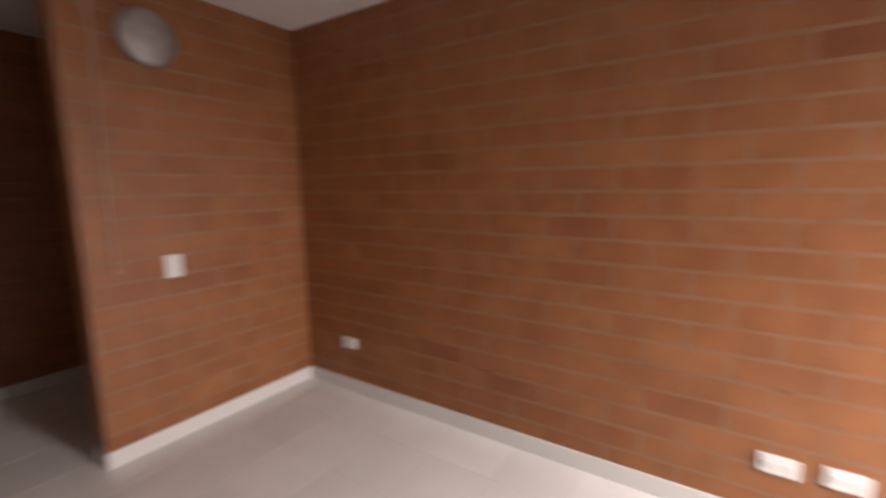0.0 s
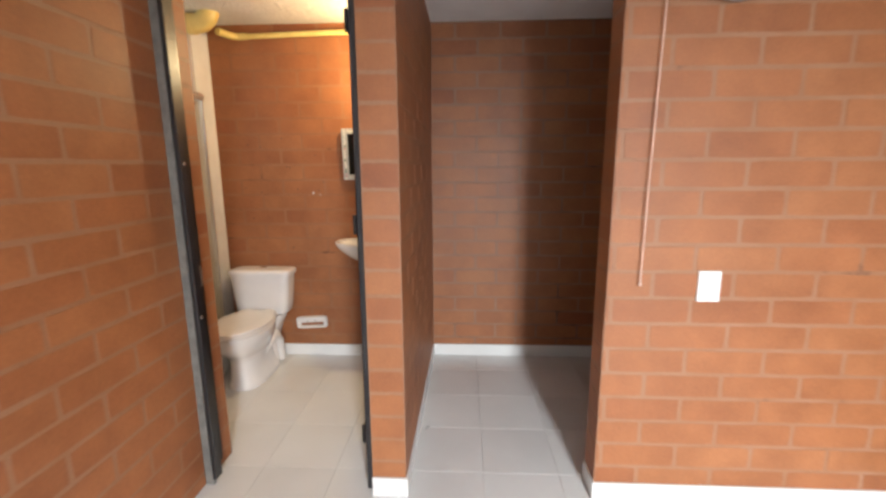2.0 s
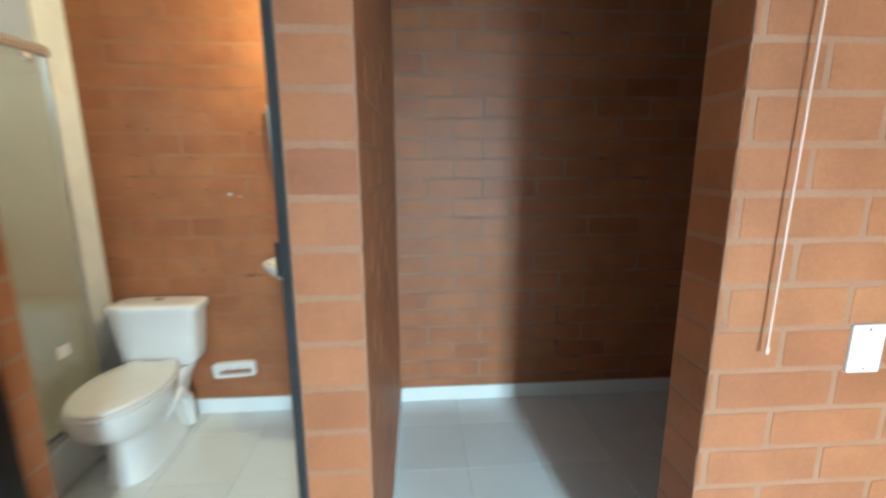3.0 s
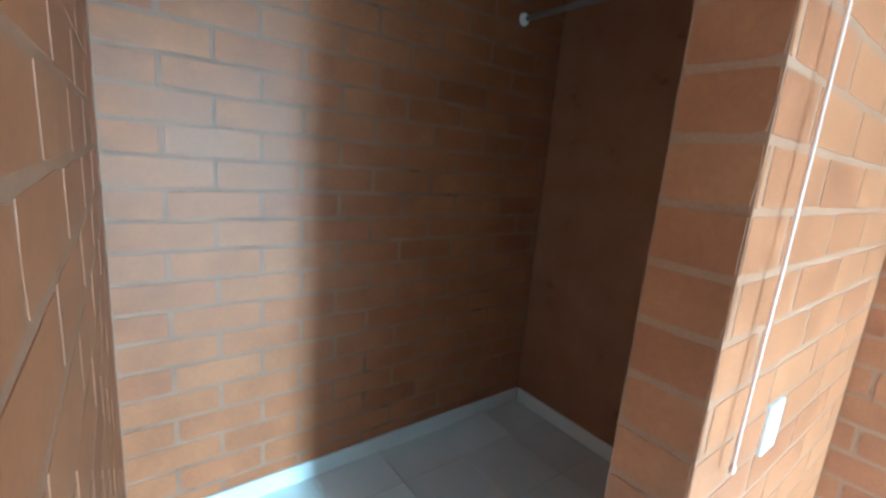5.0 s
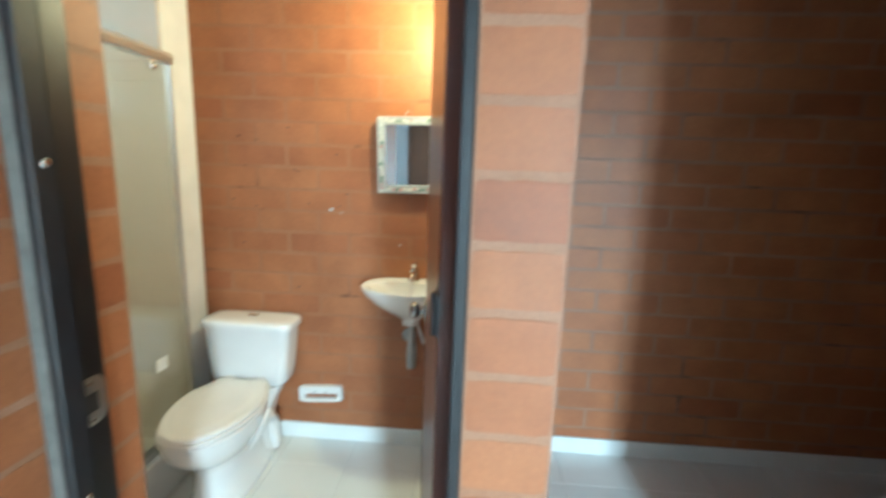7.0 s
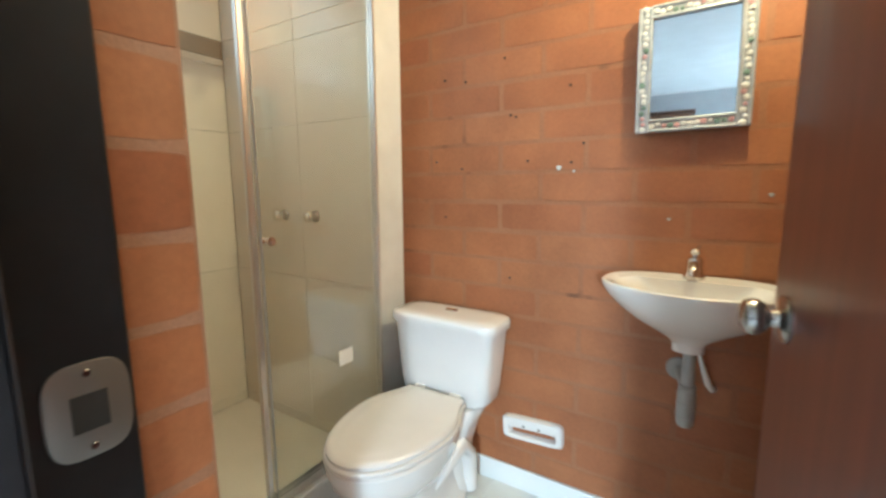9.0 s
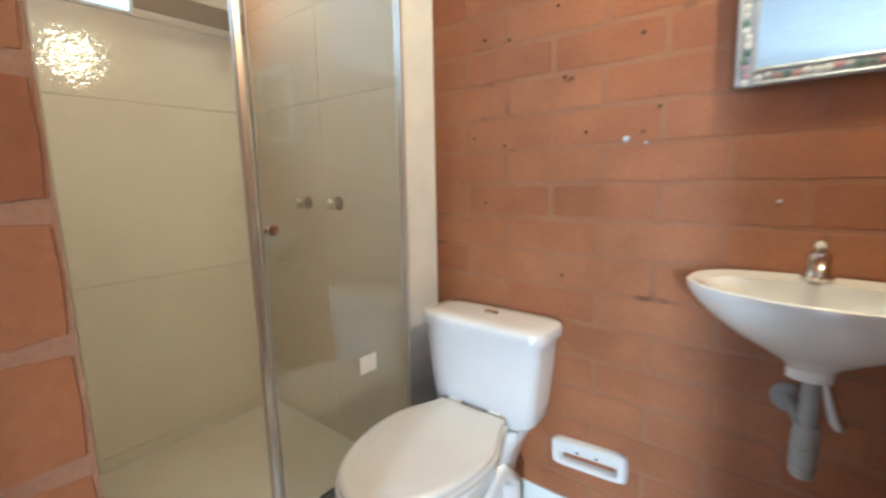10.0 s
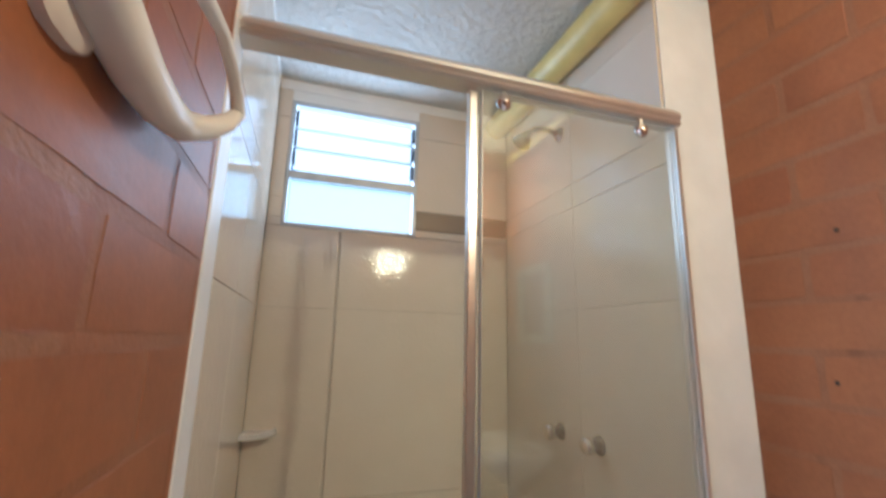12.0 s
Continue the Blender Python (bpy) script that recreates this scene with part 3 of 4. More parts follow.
def outlet(y, z, first=None):
    if first:
        return copy_thing(first, Matrix.Translation((EAST, y, z)))
    ob = thing("wall_outlet", (EAST, y, z), "white plastic double power outlet on brick", "power outlet", "outlets on the brick wall")
    part("plate", boxed(-0.010, 0.003, -0.060, 0.060, -0.037, 0.037, bevel=0.003, seg=2), WHITE_PLASTIC, ob)
    for s in (-0.026, 0.026):
        bm = bmesh.new()
        lathe(bm, [(0.0175, 0.0), (0.0175, 0.0025), (0.015, 0.0035), (0.0001, 0.0035)], 20, Matrix.Translation((-0.0095, s, 0)) @ pose(0, 0, 0, 0, -90, 0))
        sock = part("socket", bm, WHITE_PLASTIC, ob, smooth=True)
        bm = bmesh.new()
        for d in (-0.006, 0.006):
            box(bm, -0.0138, -0.0128, s + d - 0.001, s + d + 0.001, -0.001, 0.007)
        part("slot", bm, DARK, sock)
    return ob


o1 = outlet(-0.405, 0.335)
outlet(-2.655, 0.292, o1)
outlet(-2.848, 0.300, o1)


def pull_cord():
    ob = thing("hanging_cord", (0.905, -0.006, 2.26), "thin pinkish cord hanging from a hook beside the lamp", "cord")
    pts = [(0.018, -0.012, -0.02), (0.012, -0.014, -0.12), (0.007, -0.015, -0.30), (0.002, -0.015, -0.60), (-0.003, -0.016, -0.92), (-0.004, -0.014, -1.20), (-0.005, -0.015, -1.292)]
    bm = bmesh.new()
    tube(bm, pts, 0.0029, 8)
    part("cord", bm, CORD, ob, smooth=True)
    bm = bmesh.new()
    lathe(bm, [(0.0001, 0.010), (0.0045, 0.008), (0.0058, 0.0), (0.004, -0.008), (0.0001, -0.010)], 12, Matrix.Translation((-0.005, -0.015, -1.298)))
    part("knot", bm, CORD, ob, smooth=True)
    bm = bmesh.new()
    tube(bm, [(0.018, 0.004, 0.0), (0.018, -0.012, 0.002), (0.018, -0.016, -0.006), (0.018, -0.012, -0.014)], 0.003, 8)
    tube(bm, [(0.018, -0.006, -0.01), (0.002, -0.007, -0.10), (0.010, -0.008, -0.19)], 0.003, 8)
    part("hook", bm, CORD, ob, smooth=True)
    bm = bmesh.new()
    tube(bm, [(0.018, -0.002, 0.0), (0.08, -0.004, -0.022), (0.14, -0.002, -0.055), (0.19, 0.0, -0.06)], 0.0026, 8)
    part("lead", bm, DARK, ob, "dark lead running to the lamp", smooth=True)


pull_cord()


def closet_rod():
    ob = thing("closet_rod", (1.709, 0.80, 2.175), "grey metal hanging rail across the closet", "closet rod")
    bm = bmesh.new()
    tube(bm, [(0, BACK - 0.80, 0), (0, SWD - 0.80, 0)], 0.0125, 16)
    part("rail", bm, STEEL_ROD, ob, smooth=True)
    for y, s in ((BACK - 0.80, -1), (SWD - 0.80, 1)):
        bm = bmesh.new()
        lathe(bm, [(0.031, 0.0), (0.031, 0.006), (0.020, 0.009), (0.018, 0.024), (0.0001, 0.024)], 20, Matrix.Translation((0, y, 0)) @ pose(0, 0, 0, 90 if s < 0 else -90, 0, 0))
        part("bracket", bm, WHITE_PLASTIC, ob, "white plastic rail end", smooth=True)


closet_rod()

# closed brown door and the tall window in the white wall
d2 = thing("door_2", (-1.105, SOUTH, 0), "closed brown wooden door in a white wall", "door", kind="structure")
part("leaf", boxed(-0.285, 0.285, -0.06, -0.02, 0.008, 2.060, bevel=0.003), WOOD_DOOR, d2)
bm = bmesh.new()
for x0, x1, z0, z1 in ((-0.325, -0.288, 0, 2.10), (0.288, 0.325, 0, 2.10), (-0.288, 0.288, 2.063, 2.10)):
    box(bm, x0, x1, -0.10, 0.012, z0, z1, 0.003)
part("door_frame", bm, WOOD_DOOR, d2)
bm = bmesh.new()
lathe(bm, [(0.030, 0), (0.030, 0.005), (0.012, 0.009), (0.012, 0.028), (0.026, 0.042), (0.022, 0.060), (0.0001, 0.066)], 20, Matrix.Translation((0.225, -0.02, 0.98)) @ pose(0, 0, 0, -90, 0, 0))
part("door_handle", bm, CHROME, d2, smooth=True)
w1 = thing("window_1", (1.30, SOUTH - 0.08, 1.60), "tall aluminium window giving the room its daylight", "window", kind="structure")
bm = bmesh.new()
for x0, x1, z0, z1 in ((-0.25, -0.220, -0.65, 0.65), (0.220, 0.25, -0.65, 0.65), (-0.220, 0.220, -0.65, -0.615), (-0.220, 0.220, 0.615, 0.65), (-0.220, 0.220, -0.02, 0.02)):
    box(bm, x0, x1, -0.025, 0.025, z0, z1, 0.002)
part("window_frame", bm, ALU_WINDOW, w1)
for z0, z1 in ((-0.615, -0.02), (0.02, 0.615)):
    p_ = part("pane", boxed(-0.220, 0.220, -0.003, 0.003, z0, z1), FROST, w1)
    p_.visible_shadow = False

# ---------------------------------------------------------------- bathroom


def lid_loop(z, grow):
    """Outline of the seat: round in front, waisted, flared to a straight rear edge."""
    sides = ((-0.400, 0.1830), (-0.365, 0.1805), (-0.330, 0.1710), (-0.295, 0.1560), (-0.265, 0.1415), (-0.240, 0.1310), (-0.220, 0.1260), (-0.204, 0.1255))
    out = [Vector((w + grow, y + (grow * 0.4 if y > -0.21 else 0), z)) for y, w in reversed(sides)]
    for k in range(1, 24):
        a = math.pi * k / 24
        out.append(Vector(((0.183 + grow) * math.cos(a), -0.400 - (0.298 + grow) * math.sin(a), z)))
    out += [Vector((-w - grow, y + (grow * 0.4 if y > -0.21 else 0), z)) for y, w in sides]
    return out


def toilet():
    ob = thing("toilet", (-1.211, 1.398, 0.0), "white ceramic close-coupled toilet with lid closed", "toilet")
    bm = bmesh.new()
    rings(bm, [super_loop(0, cy, z, a, b, p, 40) for z, cy, a, b, p in (
        (0.0, -0.325, 0.118, 0.238, 2.8), (0.012, -0.325, 0.120, 0.240, 2.8), (0.035, -0.325, 0.116, 0.236, 2.7), (0.055, -0.330, 0.104, 0.224, 2.6),
        (0.12, -0.345, 0.097, 0.208, 2.5), (0.175, -0.350, 0.097, 0.203, 2.4), (0.205, -0.362, 0.104, 0.203, 2.3), (0.235, -0.385, 0.122, 0.215, 2.2), (0.270, -0.410, 0.146, 0.238, 2.15),
        (0.315, -0.428, 0.168, 0.254, 2.1), (0.355, -0.434, 0.179, 0.258, 2.1), (0.380, -0.436, 0.182, 0.258, 2.1), (0.388, -0.436, 0.176, 0.252, 2.1))])
    # the raised S of the trap on both sides and the shelf under the tank
    rings(bm, [super_loop(0, cy, z, a, b, 3.0, 40) for z, cy, a, b in ((0.02, -0.150, 0.098, 0.070), (0.10, -0.150, 0.092, 0.085), (0.22, -0.150, 0.100, 0.120), (0.30, -0.140, 0.125, 0.120), (0.355, -0.125, 0.150, 0.105), (0.375, -0.120, 0.152, 0.100))])
    for s in (-1, 1):
        tube(bm, [(s * 0.074, -0.36, 0.150), (s * 0.088, -0.30, 0.205), (s * 0.094, -0.20, 0.245), (s * 0.092, -0.14, 0.18), (s * 0.090, -0.12, 0.08), (s * 0.090, -0.11, 0.02)], [0.020, 0.032, 0.038, 0.038, 0.034, 0.030], 14)
    bowl = part("bowl", bm, CERAMIC, ob, smooth=True)
    for s in (-1, 1):
        bm = bmesh.new()
        lathe(bm, [(0.012, 0.0), (0.012, 0.008), (0.006, 0.014), (0.0001, 0.015)], 14, Matrix.Translation((s * 0.105, -0.26, 0.030)))
        part("bolt_cap", bm, SEAT_PLASTIC, bowl, smooth=True)
    bm = bmesh.new()
    rings(bm, [lid_loop(z, g) for z, g in ((0.388, -0.012), (0.390, 0.0), (0.400, 0.003), (0.404, 0.001), (0.406, -0.004))])
    part("seat", bm, SEAT_PLASTIC, ob, smooth=True)
    bm = bmesh.new()
    rings(bm, [lid_loop(z, g) for z, g in ((0.407, -0.010), (0.408, -0.005), (0.418, -0.004), (0.424, -0.009), (0.427, -0.022), (0.4265, -0.034), (0.4295, -0.044), (0.431, -0.075))])
    part("lid", bm, SEAT_PLASTIC, ob, smooth=True)
    for s in (-1, 1):
        bm = bmesh.new()
        tube(bm, [(s * 0.075 - 0.022, -0.190, 0.415), (s * 0.075 + 0.022, -0.190, 0.415)], 0.011, 14)
        part("seat_hinge", bm, SEAT_PLASTIC, ob, smooth=True)
    bm = bmesh.new()
    rings(bm, [super_loop(0, -0.105, z, a, b, p, 48) for z, a, b, p in (
        (0.374, 0.150, 0.062, 4), (0.380, 0.172, 0.076, 4.5), (0.395, 0.184, 0.082, 5), (0.45, 0.192, 0.085, 5.2), (0.56, 0.203, 0.088, 5.5), (0.662, 0.212, 0.091, 5.5))])
    tank = part("tank", bm, CERAMIC, ob, smooth=True)
    bm = bmesh.new()
    rings(bm, [super_loop(0, -0.106, z, a, b, p, 48) for z, a, b, p in (
        (0.660, 0.212, 0.091, 5), (0.662, 0.224, 0.099, 5), (0.684, 0.2265, 0.1005, 5), (0.694, 0.223, 0.097, 5), (0.700, 0.212, 0.088, 5), (0.7025, 0.17, 0.06, 4.5), (0.703, 0.06, 0.03, 4))])
    tank_lid = part("tank_lid", bm, CERAMIC, ob, smooth=True)
    bm = bmesh.new()
    rings(bm, [super_loop(0.0, -0.090, z, a, b, 2.2, 28) for z, a, b in ((0.701, 0.026, 0.016), (0.706, 0.0255, 0.0155), (0.7075, 0.022, 0.013), (0.7060, 0.019, 0.011), (0.7075, 0.016, 0.009))])
    part("flush_button", bm, CHROME, tank_lid, "oval chrome flush button", smooth=True)
    bm = bmesh.new()
    tube(bm, [(-0.14, -0.03, 0.376), (-0.15, -0.03, 0.30), (-0.17, -0.02, 0.20), (-0.175, 0.004, 0.16)], 0.006, 10)
    part("supply_hose", bm, PVC_GREY, ob, smooth=True)


toilet()


def basin_loop(z, s, cy=-0.14, a=0.232, b=0.165, shift=0.0):
    out = []
    for k in range(56):
        t = 2 * math.pi * k / 56
        c, q = math.cos(t), math.sin(t)
        if q <= 0:
            x, y = a * c, b * q
        else:
            x = a * math.copysign(abs(c) ** 0.55, c) * (1 - 0.20 * q)
            y = 0.138 * abs(q) ** 0.55
        out.append(Vector((x * s, cy + shift + y * s, z)))
    return out


def basin():
    ob = thing("wash_basin", (-0.428, 1.402, 0.0), "white ceramic wall-hung wash basin", "wash basin")
    bm = bmesh.new()
    lp = [basin_loop(z, s, shift=d) for z, s, d in (
        (0.712, 0.17, 0.015), (0.735, 0.175, 0.014), (0.752, 0.25, 0.010), (0.775, 0.42, 0.006), (0.802, 0.62, 0.003), (0.835, 0.80, 0.001), (0.865, 0.93, 0.0), (0.885, 0.985, 0.0), (0.895, 1.0, 0.0), (0.902, 0.995, 0.0), (0.905, 0.975, 0.0), (0.904, 0.93, -0.002))]
    lp += [basin_loop(z, s, cy=-0.168, b=0.142, shift=0.0) for z, s in ((0.900, 0.83), (0.888, 0.78), (0.86, 0.70), (0.825, 0.56), (0.803, 0.36), (0.795, 0.12))]
    for row in lp[-6:]:
        for v in row:
            v.y = min(v.y, -0.080)
    rings(bm, lp)
    body = part("bowl", bm, CERAMIC, ob, smooth=True)
    bm = bmesh.new()
    lathe(bm, [(0.020, 0.0), (0.020, 0.003), (0.014, 0.0035), (0.012, -0.001), (0.0001, -0.001)], 20, Matrix.Translation((0, -0.17, 0.795)))
    part("drain", bm, CHROME, body, smooth=True)
    bm = bmesh.new()
    tube(bm, [(0.006, -0.122, 0.716), (0.006, -0.122, 0.596)], 0.0165, 18)
    tube(bm, [(0.006, -0.122, 0.602), (0.006, -0.122, 0.590), (0.006, -0.122, 0.535), (0.006, -0.122, 0.500), (0.006, -0.122, 0.492)], [0.0200, 0.0240, 0.0240, 0.0225, 0.0180], 20)
    for z, r, h in ((0.606, 0.0225, 0.016), (0.560, 0.0252, 0.012), (0.522, 0.0246, 0.008)):
        lathe(bm, [(r * 0.9, -h / 2), (r, -h / 2 + 0.003), (r, h / 2 - 0.003), (r * 0.9, h / 2)], 18, Matrix.Translation((0.006, -0.122, z)))
    tube(bm, [(0.006, -0.122, 0.60), (-0.010, -0.07, 0.605), (-0.020, -0.02, 0.61), (-0.022, 0.0, 0.61)], 0.014, 14)
    drain = part("waste_pipe", bm, PVC_GREY, ob, "grey plastic waste pipe", smooth=True)
    bm = bmesh.new()
    lathe(bm, [(0.036, 0.0), (0.034, 0.006), (0.018, 0.010), (0.0001, 0.010)], 22, Matrix.Translation((-0.024, -0.001, 0.61)) @ pose(0, 0, 0, 90, 0, 0))
    part("wall_rosette", bm, PVC_GREY, drain, smooth=True)
    bm = bmesh.new()
    tube(bm, [(0.024, -0.09, 0.745), (0.030, -0.085, 0.690), (0.042, -0.065, 0.640), (0.056, -0.040, 0.592), (0.066, -0.015, 0.570), (0.069, 0.0, 0.566)], [0.004, 0.0045, 0.0075, 0.0095, 0.009, 0.008], 10)
    part("supply_hose", bm, WHITE_PLASTIC, ob, "thin white supply hose", smooth=True)


basin()


def faucet():
    ob = thing("faucet", (-0.430, 1.358, 0.902), "worn chrome basin tap", "faucet")
    bm = bmesh.new()
    lathe(bm, [(0.029, 0.0), (0.029, 0.008), (0.024, 0.014), (0.021, 0.03), (0.022, 0.050), (0.019, 0.060), (0.011, 0.064), (0.0001, 0.064)], 22)
    part("body", bm, CHROME, ob, smooth=True)
    bm = bmesh.new()
    tube(bm, [(0, -0.008, 0.036), (0, -0.040, 0.048), (0, -0.070, 0.044), (0, -0.084, 0.030), (0, -0.086, 0.020)], [0.012, 0.0105, 0.0095, 0.009, 0.0095], 14)
    part("spout", bm, CHROME, ob, smooth=True)
    bm = bmesh.new()
    lathe(bm, [(0.008, 0.060), (0.008, 0.068), (0.014, 0.071), (0.015, 0.080), (0.011, 0.086), (0.0001, 0.088)], 18)
    tube(bm, [(0, 0.0, 0.078), (0.006, 0.014, 0.087), (0.008, 0.022, 0.090)], [0.006, 0.005, 0.006], 10)
    part("handle", bm, CHROME, ob, smooth=True)


faucet()


def wall_mirror():
    ob = thing("mirror", (-0.471, 1.376, 1.494), "framed mirror with carved silver-grey border on brick", "mirror")
    ob.rotation_euler = (radians(0.9), radians(-0.8), 0)
    a, c, w = 0.141, 0.173, 0.036
    part("glass", boxed(-a + w - 0.004, a - w + 0.004, -0.003, 0.003, -c + w - 0.004, c - w + 0.004), MIRROR, ob, "silver mirror glass")
    part("backing", boxed(-a + 0.004, a - 0.004, 0.004, 0.012, -c + 0.004, c - 0.004), WOOD_DOOR, ob)
    bars = {"frame_side": [(-a, -a + w, -c, c), (a - w, a, -c, c)], "frame_rail": [(-a + w, a - w, c - w, c), (-a + w, a - w, -c, -c + w)]}
    rng = random.Random(5)
    tints = [plain("petal_pink", (0.52, 0.30, 0.30), 0.5), plain("leaf_green", (0.16, 0.24, 0.20), 0.5), plain("petal_white", (0.66, 0.66, 0.64), 0.5)]
    for nm, items in bars.items():
        for x0, x1, z0, z1 in items:
            bm = boxed(x0, x1, -0.010, 0.010, z0, z1, bevel=0.003, seg=2)
            tall = z1 - z0 > x1 - x0
            if tall:
                tube(bm, [(x0 + 0.004, -0.011, z0 + 0.004), (x0 + 0.004, -0.011, z1 - 0.004)], 0.0045, 8)
                tube(bm, [(x1 - 0.004, -0.011, z0 + 0.004), (x1 - 0.004, -0.011, z1 - 0.004)], 0.0045, 8)
            else:
                tube(bm, [(x0, -0.011, z0 + 0.004), (x1, -0.011, z0 + 0.004)], 0.0045, 8)
                tube(bm, [(x0, -0.011, z1 - 0.004), (x1, -0.011, z1 - 0.004)], 0.0045, 8)
            bar = part(nm, bm, FRAME_PAINT, ob, smooth=True)
            n = int((z1 - z0 if tall else x1 - x0) / 0.0155)
            for i in range(n):
                t = (i + 0.5) / n
                x = (x0 + x1) / 2 + rng.uniform(-0.004, 0.004) if tall else x0 + t * (x1 - x0)
                z = z0 + t * (z1 - z0) if tall else (z0 + z1) / 2 + rng.uniform(-0.004, 0.004)
                bm = bmesh.new()
                r = rng.uniform(0.005, 0.0082)
                for k in range(5):
                    b_ = 2 * math.pi * (k + rng.random() * 0.4) / 5
                    lathe(bm, [(r * 0.5, 0.0), (r * 0.62, 0.002), (r * 0.4, 0.0045), (0.0001, 0.0055)], 7, Matrix.Translation((x + r * 0.6 * math.cos(b_), -0.0095, z + r * 0.6 * math.sin(b_))) @ pose(0, 0, 0, 90, 0, 0))
                lathe(bm, [(r * 0.35, 0.0), (r * 0.35, 0.005), (0.0001, 0.0075)], 8, Matrix.Translation((x, -0.0095, z)) @ pose(0, 0, 0, 90, 0, 0))
                part("flower", bm, tints[rng.choice((0, 1, 2, 2, 2))], bar, smooth=True)
    bm = bmesh.new()
    tube(bm, [(-0.02, 0.008, c), (-0.003, 0.012, c + 0.028), (0.0, 0.016, c + 0.032), (0.003, 0.012, c + 0.028), (0.02, 0.008, c)], 0.0018, 6)
    part("hanging_wire", bm, CHROME, ob)


wall_mirror()


def paper_holder():
    ob = thing("paper_holder", (-0.912, 1.404, 0.262), "chipped white ceramic toilet paper recess on brick", "paper holder")
    ob.rotation_euler = (0, radians(-3.5), 0)
    bm = bmesh.new()
    # a proud ceramic surround; its mouth is a narrow slot below a sloping inner face
    loops = []
    for dy, hx, hz, dz in ((0.002, 0.117, 0.046, 0.0), (-0.018, 0.117, 0.046, 0.0), (-0.026, 0.111, 0.040, 0.0), (-0.026, 0.094, 0.029, 0.0), (-0.016, 0.086, 0.012, -0.012), (0.002, 0.084, 0.010, -0.013)):
        loops.append([Vector((v.x, dy, v.y + dz)) for v in super_loop(0, 0, 0, hx, hz, 7, 40)])
    rings(bm, loops, cap=False)
    part("ceramic_frame", bm, CERAMIC, ob, smooth=True)
    for x in (-0.03, 0.03):
        bm = bmesh.new()
        lathe(bm, [(0.005, 0.0), (0.005, 0.001), (0.0001, 0.001)], 12, Matrix.Translation((x, -0.0212, 0.013)) @ pose(0, 0, 0, 62, 0, 0))
        part("screw_hole", bm, DARK, ob)


paper_holder()


def towel_ring():
    ob = thing("towel_ring", (-1.260, 0.2375, 1.620), "white plastic towel ring on brick", "towel ring")
    bm = bmesh.new()
    pts = [(0.286, 0.020, -0.088), (0.264, 0.020, -0.095), (0.235, 0.020, -0.100), (0.194, 0.020, -0.106), (0.143, 0.020, -0.105), (0.090, 0.022, -0.096), (0.056, 0.036, -0.080), (0.038, 0.050, -0.063),
           (0.026, 0.058, -0.042), (0.046, 0.058, -0.028), (0.077, 0.058, -0.023), (0.140, 0.058, -0.022), (0.203, 0.055, -0.034), (0.253, 0.045, -0.048), (0.282, 0.030, -0.066)]
    tube(bm, pts, [0.0195, 0.0195, 0.0190, 0.0185, 0.0175, 0.0155, 0.0130, 0.0110, 0.0090, 0.0075, 0.0070, 0.0062, 0.0070, 0.0100, 0.0150], 16, closed=True)
    part("ring", bm, WHITE_PLASTIC, ob, smooth=True)
    bm = bmesh.new()
    rings(bm, [[Vector((v.x + 0.262, y, v.y - 0.090)) for v in super_loop(0, 0, 0, a, b, 3, 24)] for y, a, b in ((-0.002, 0.034, 0.040), (0.008, 0.034, 0.040), (0.012, 0.028, 0.034))])
    part("backplate", bm, SEAT_PLASTIC, ob, smooth=True)



towel_ring()


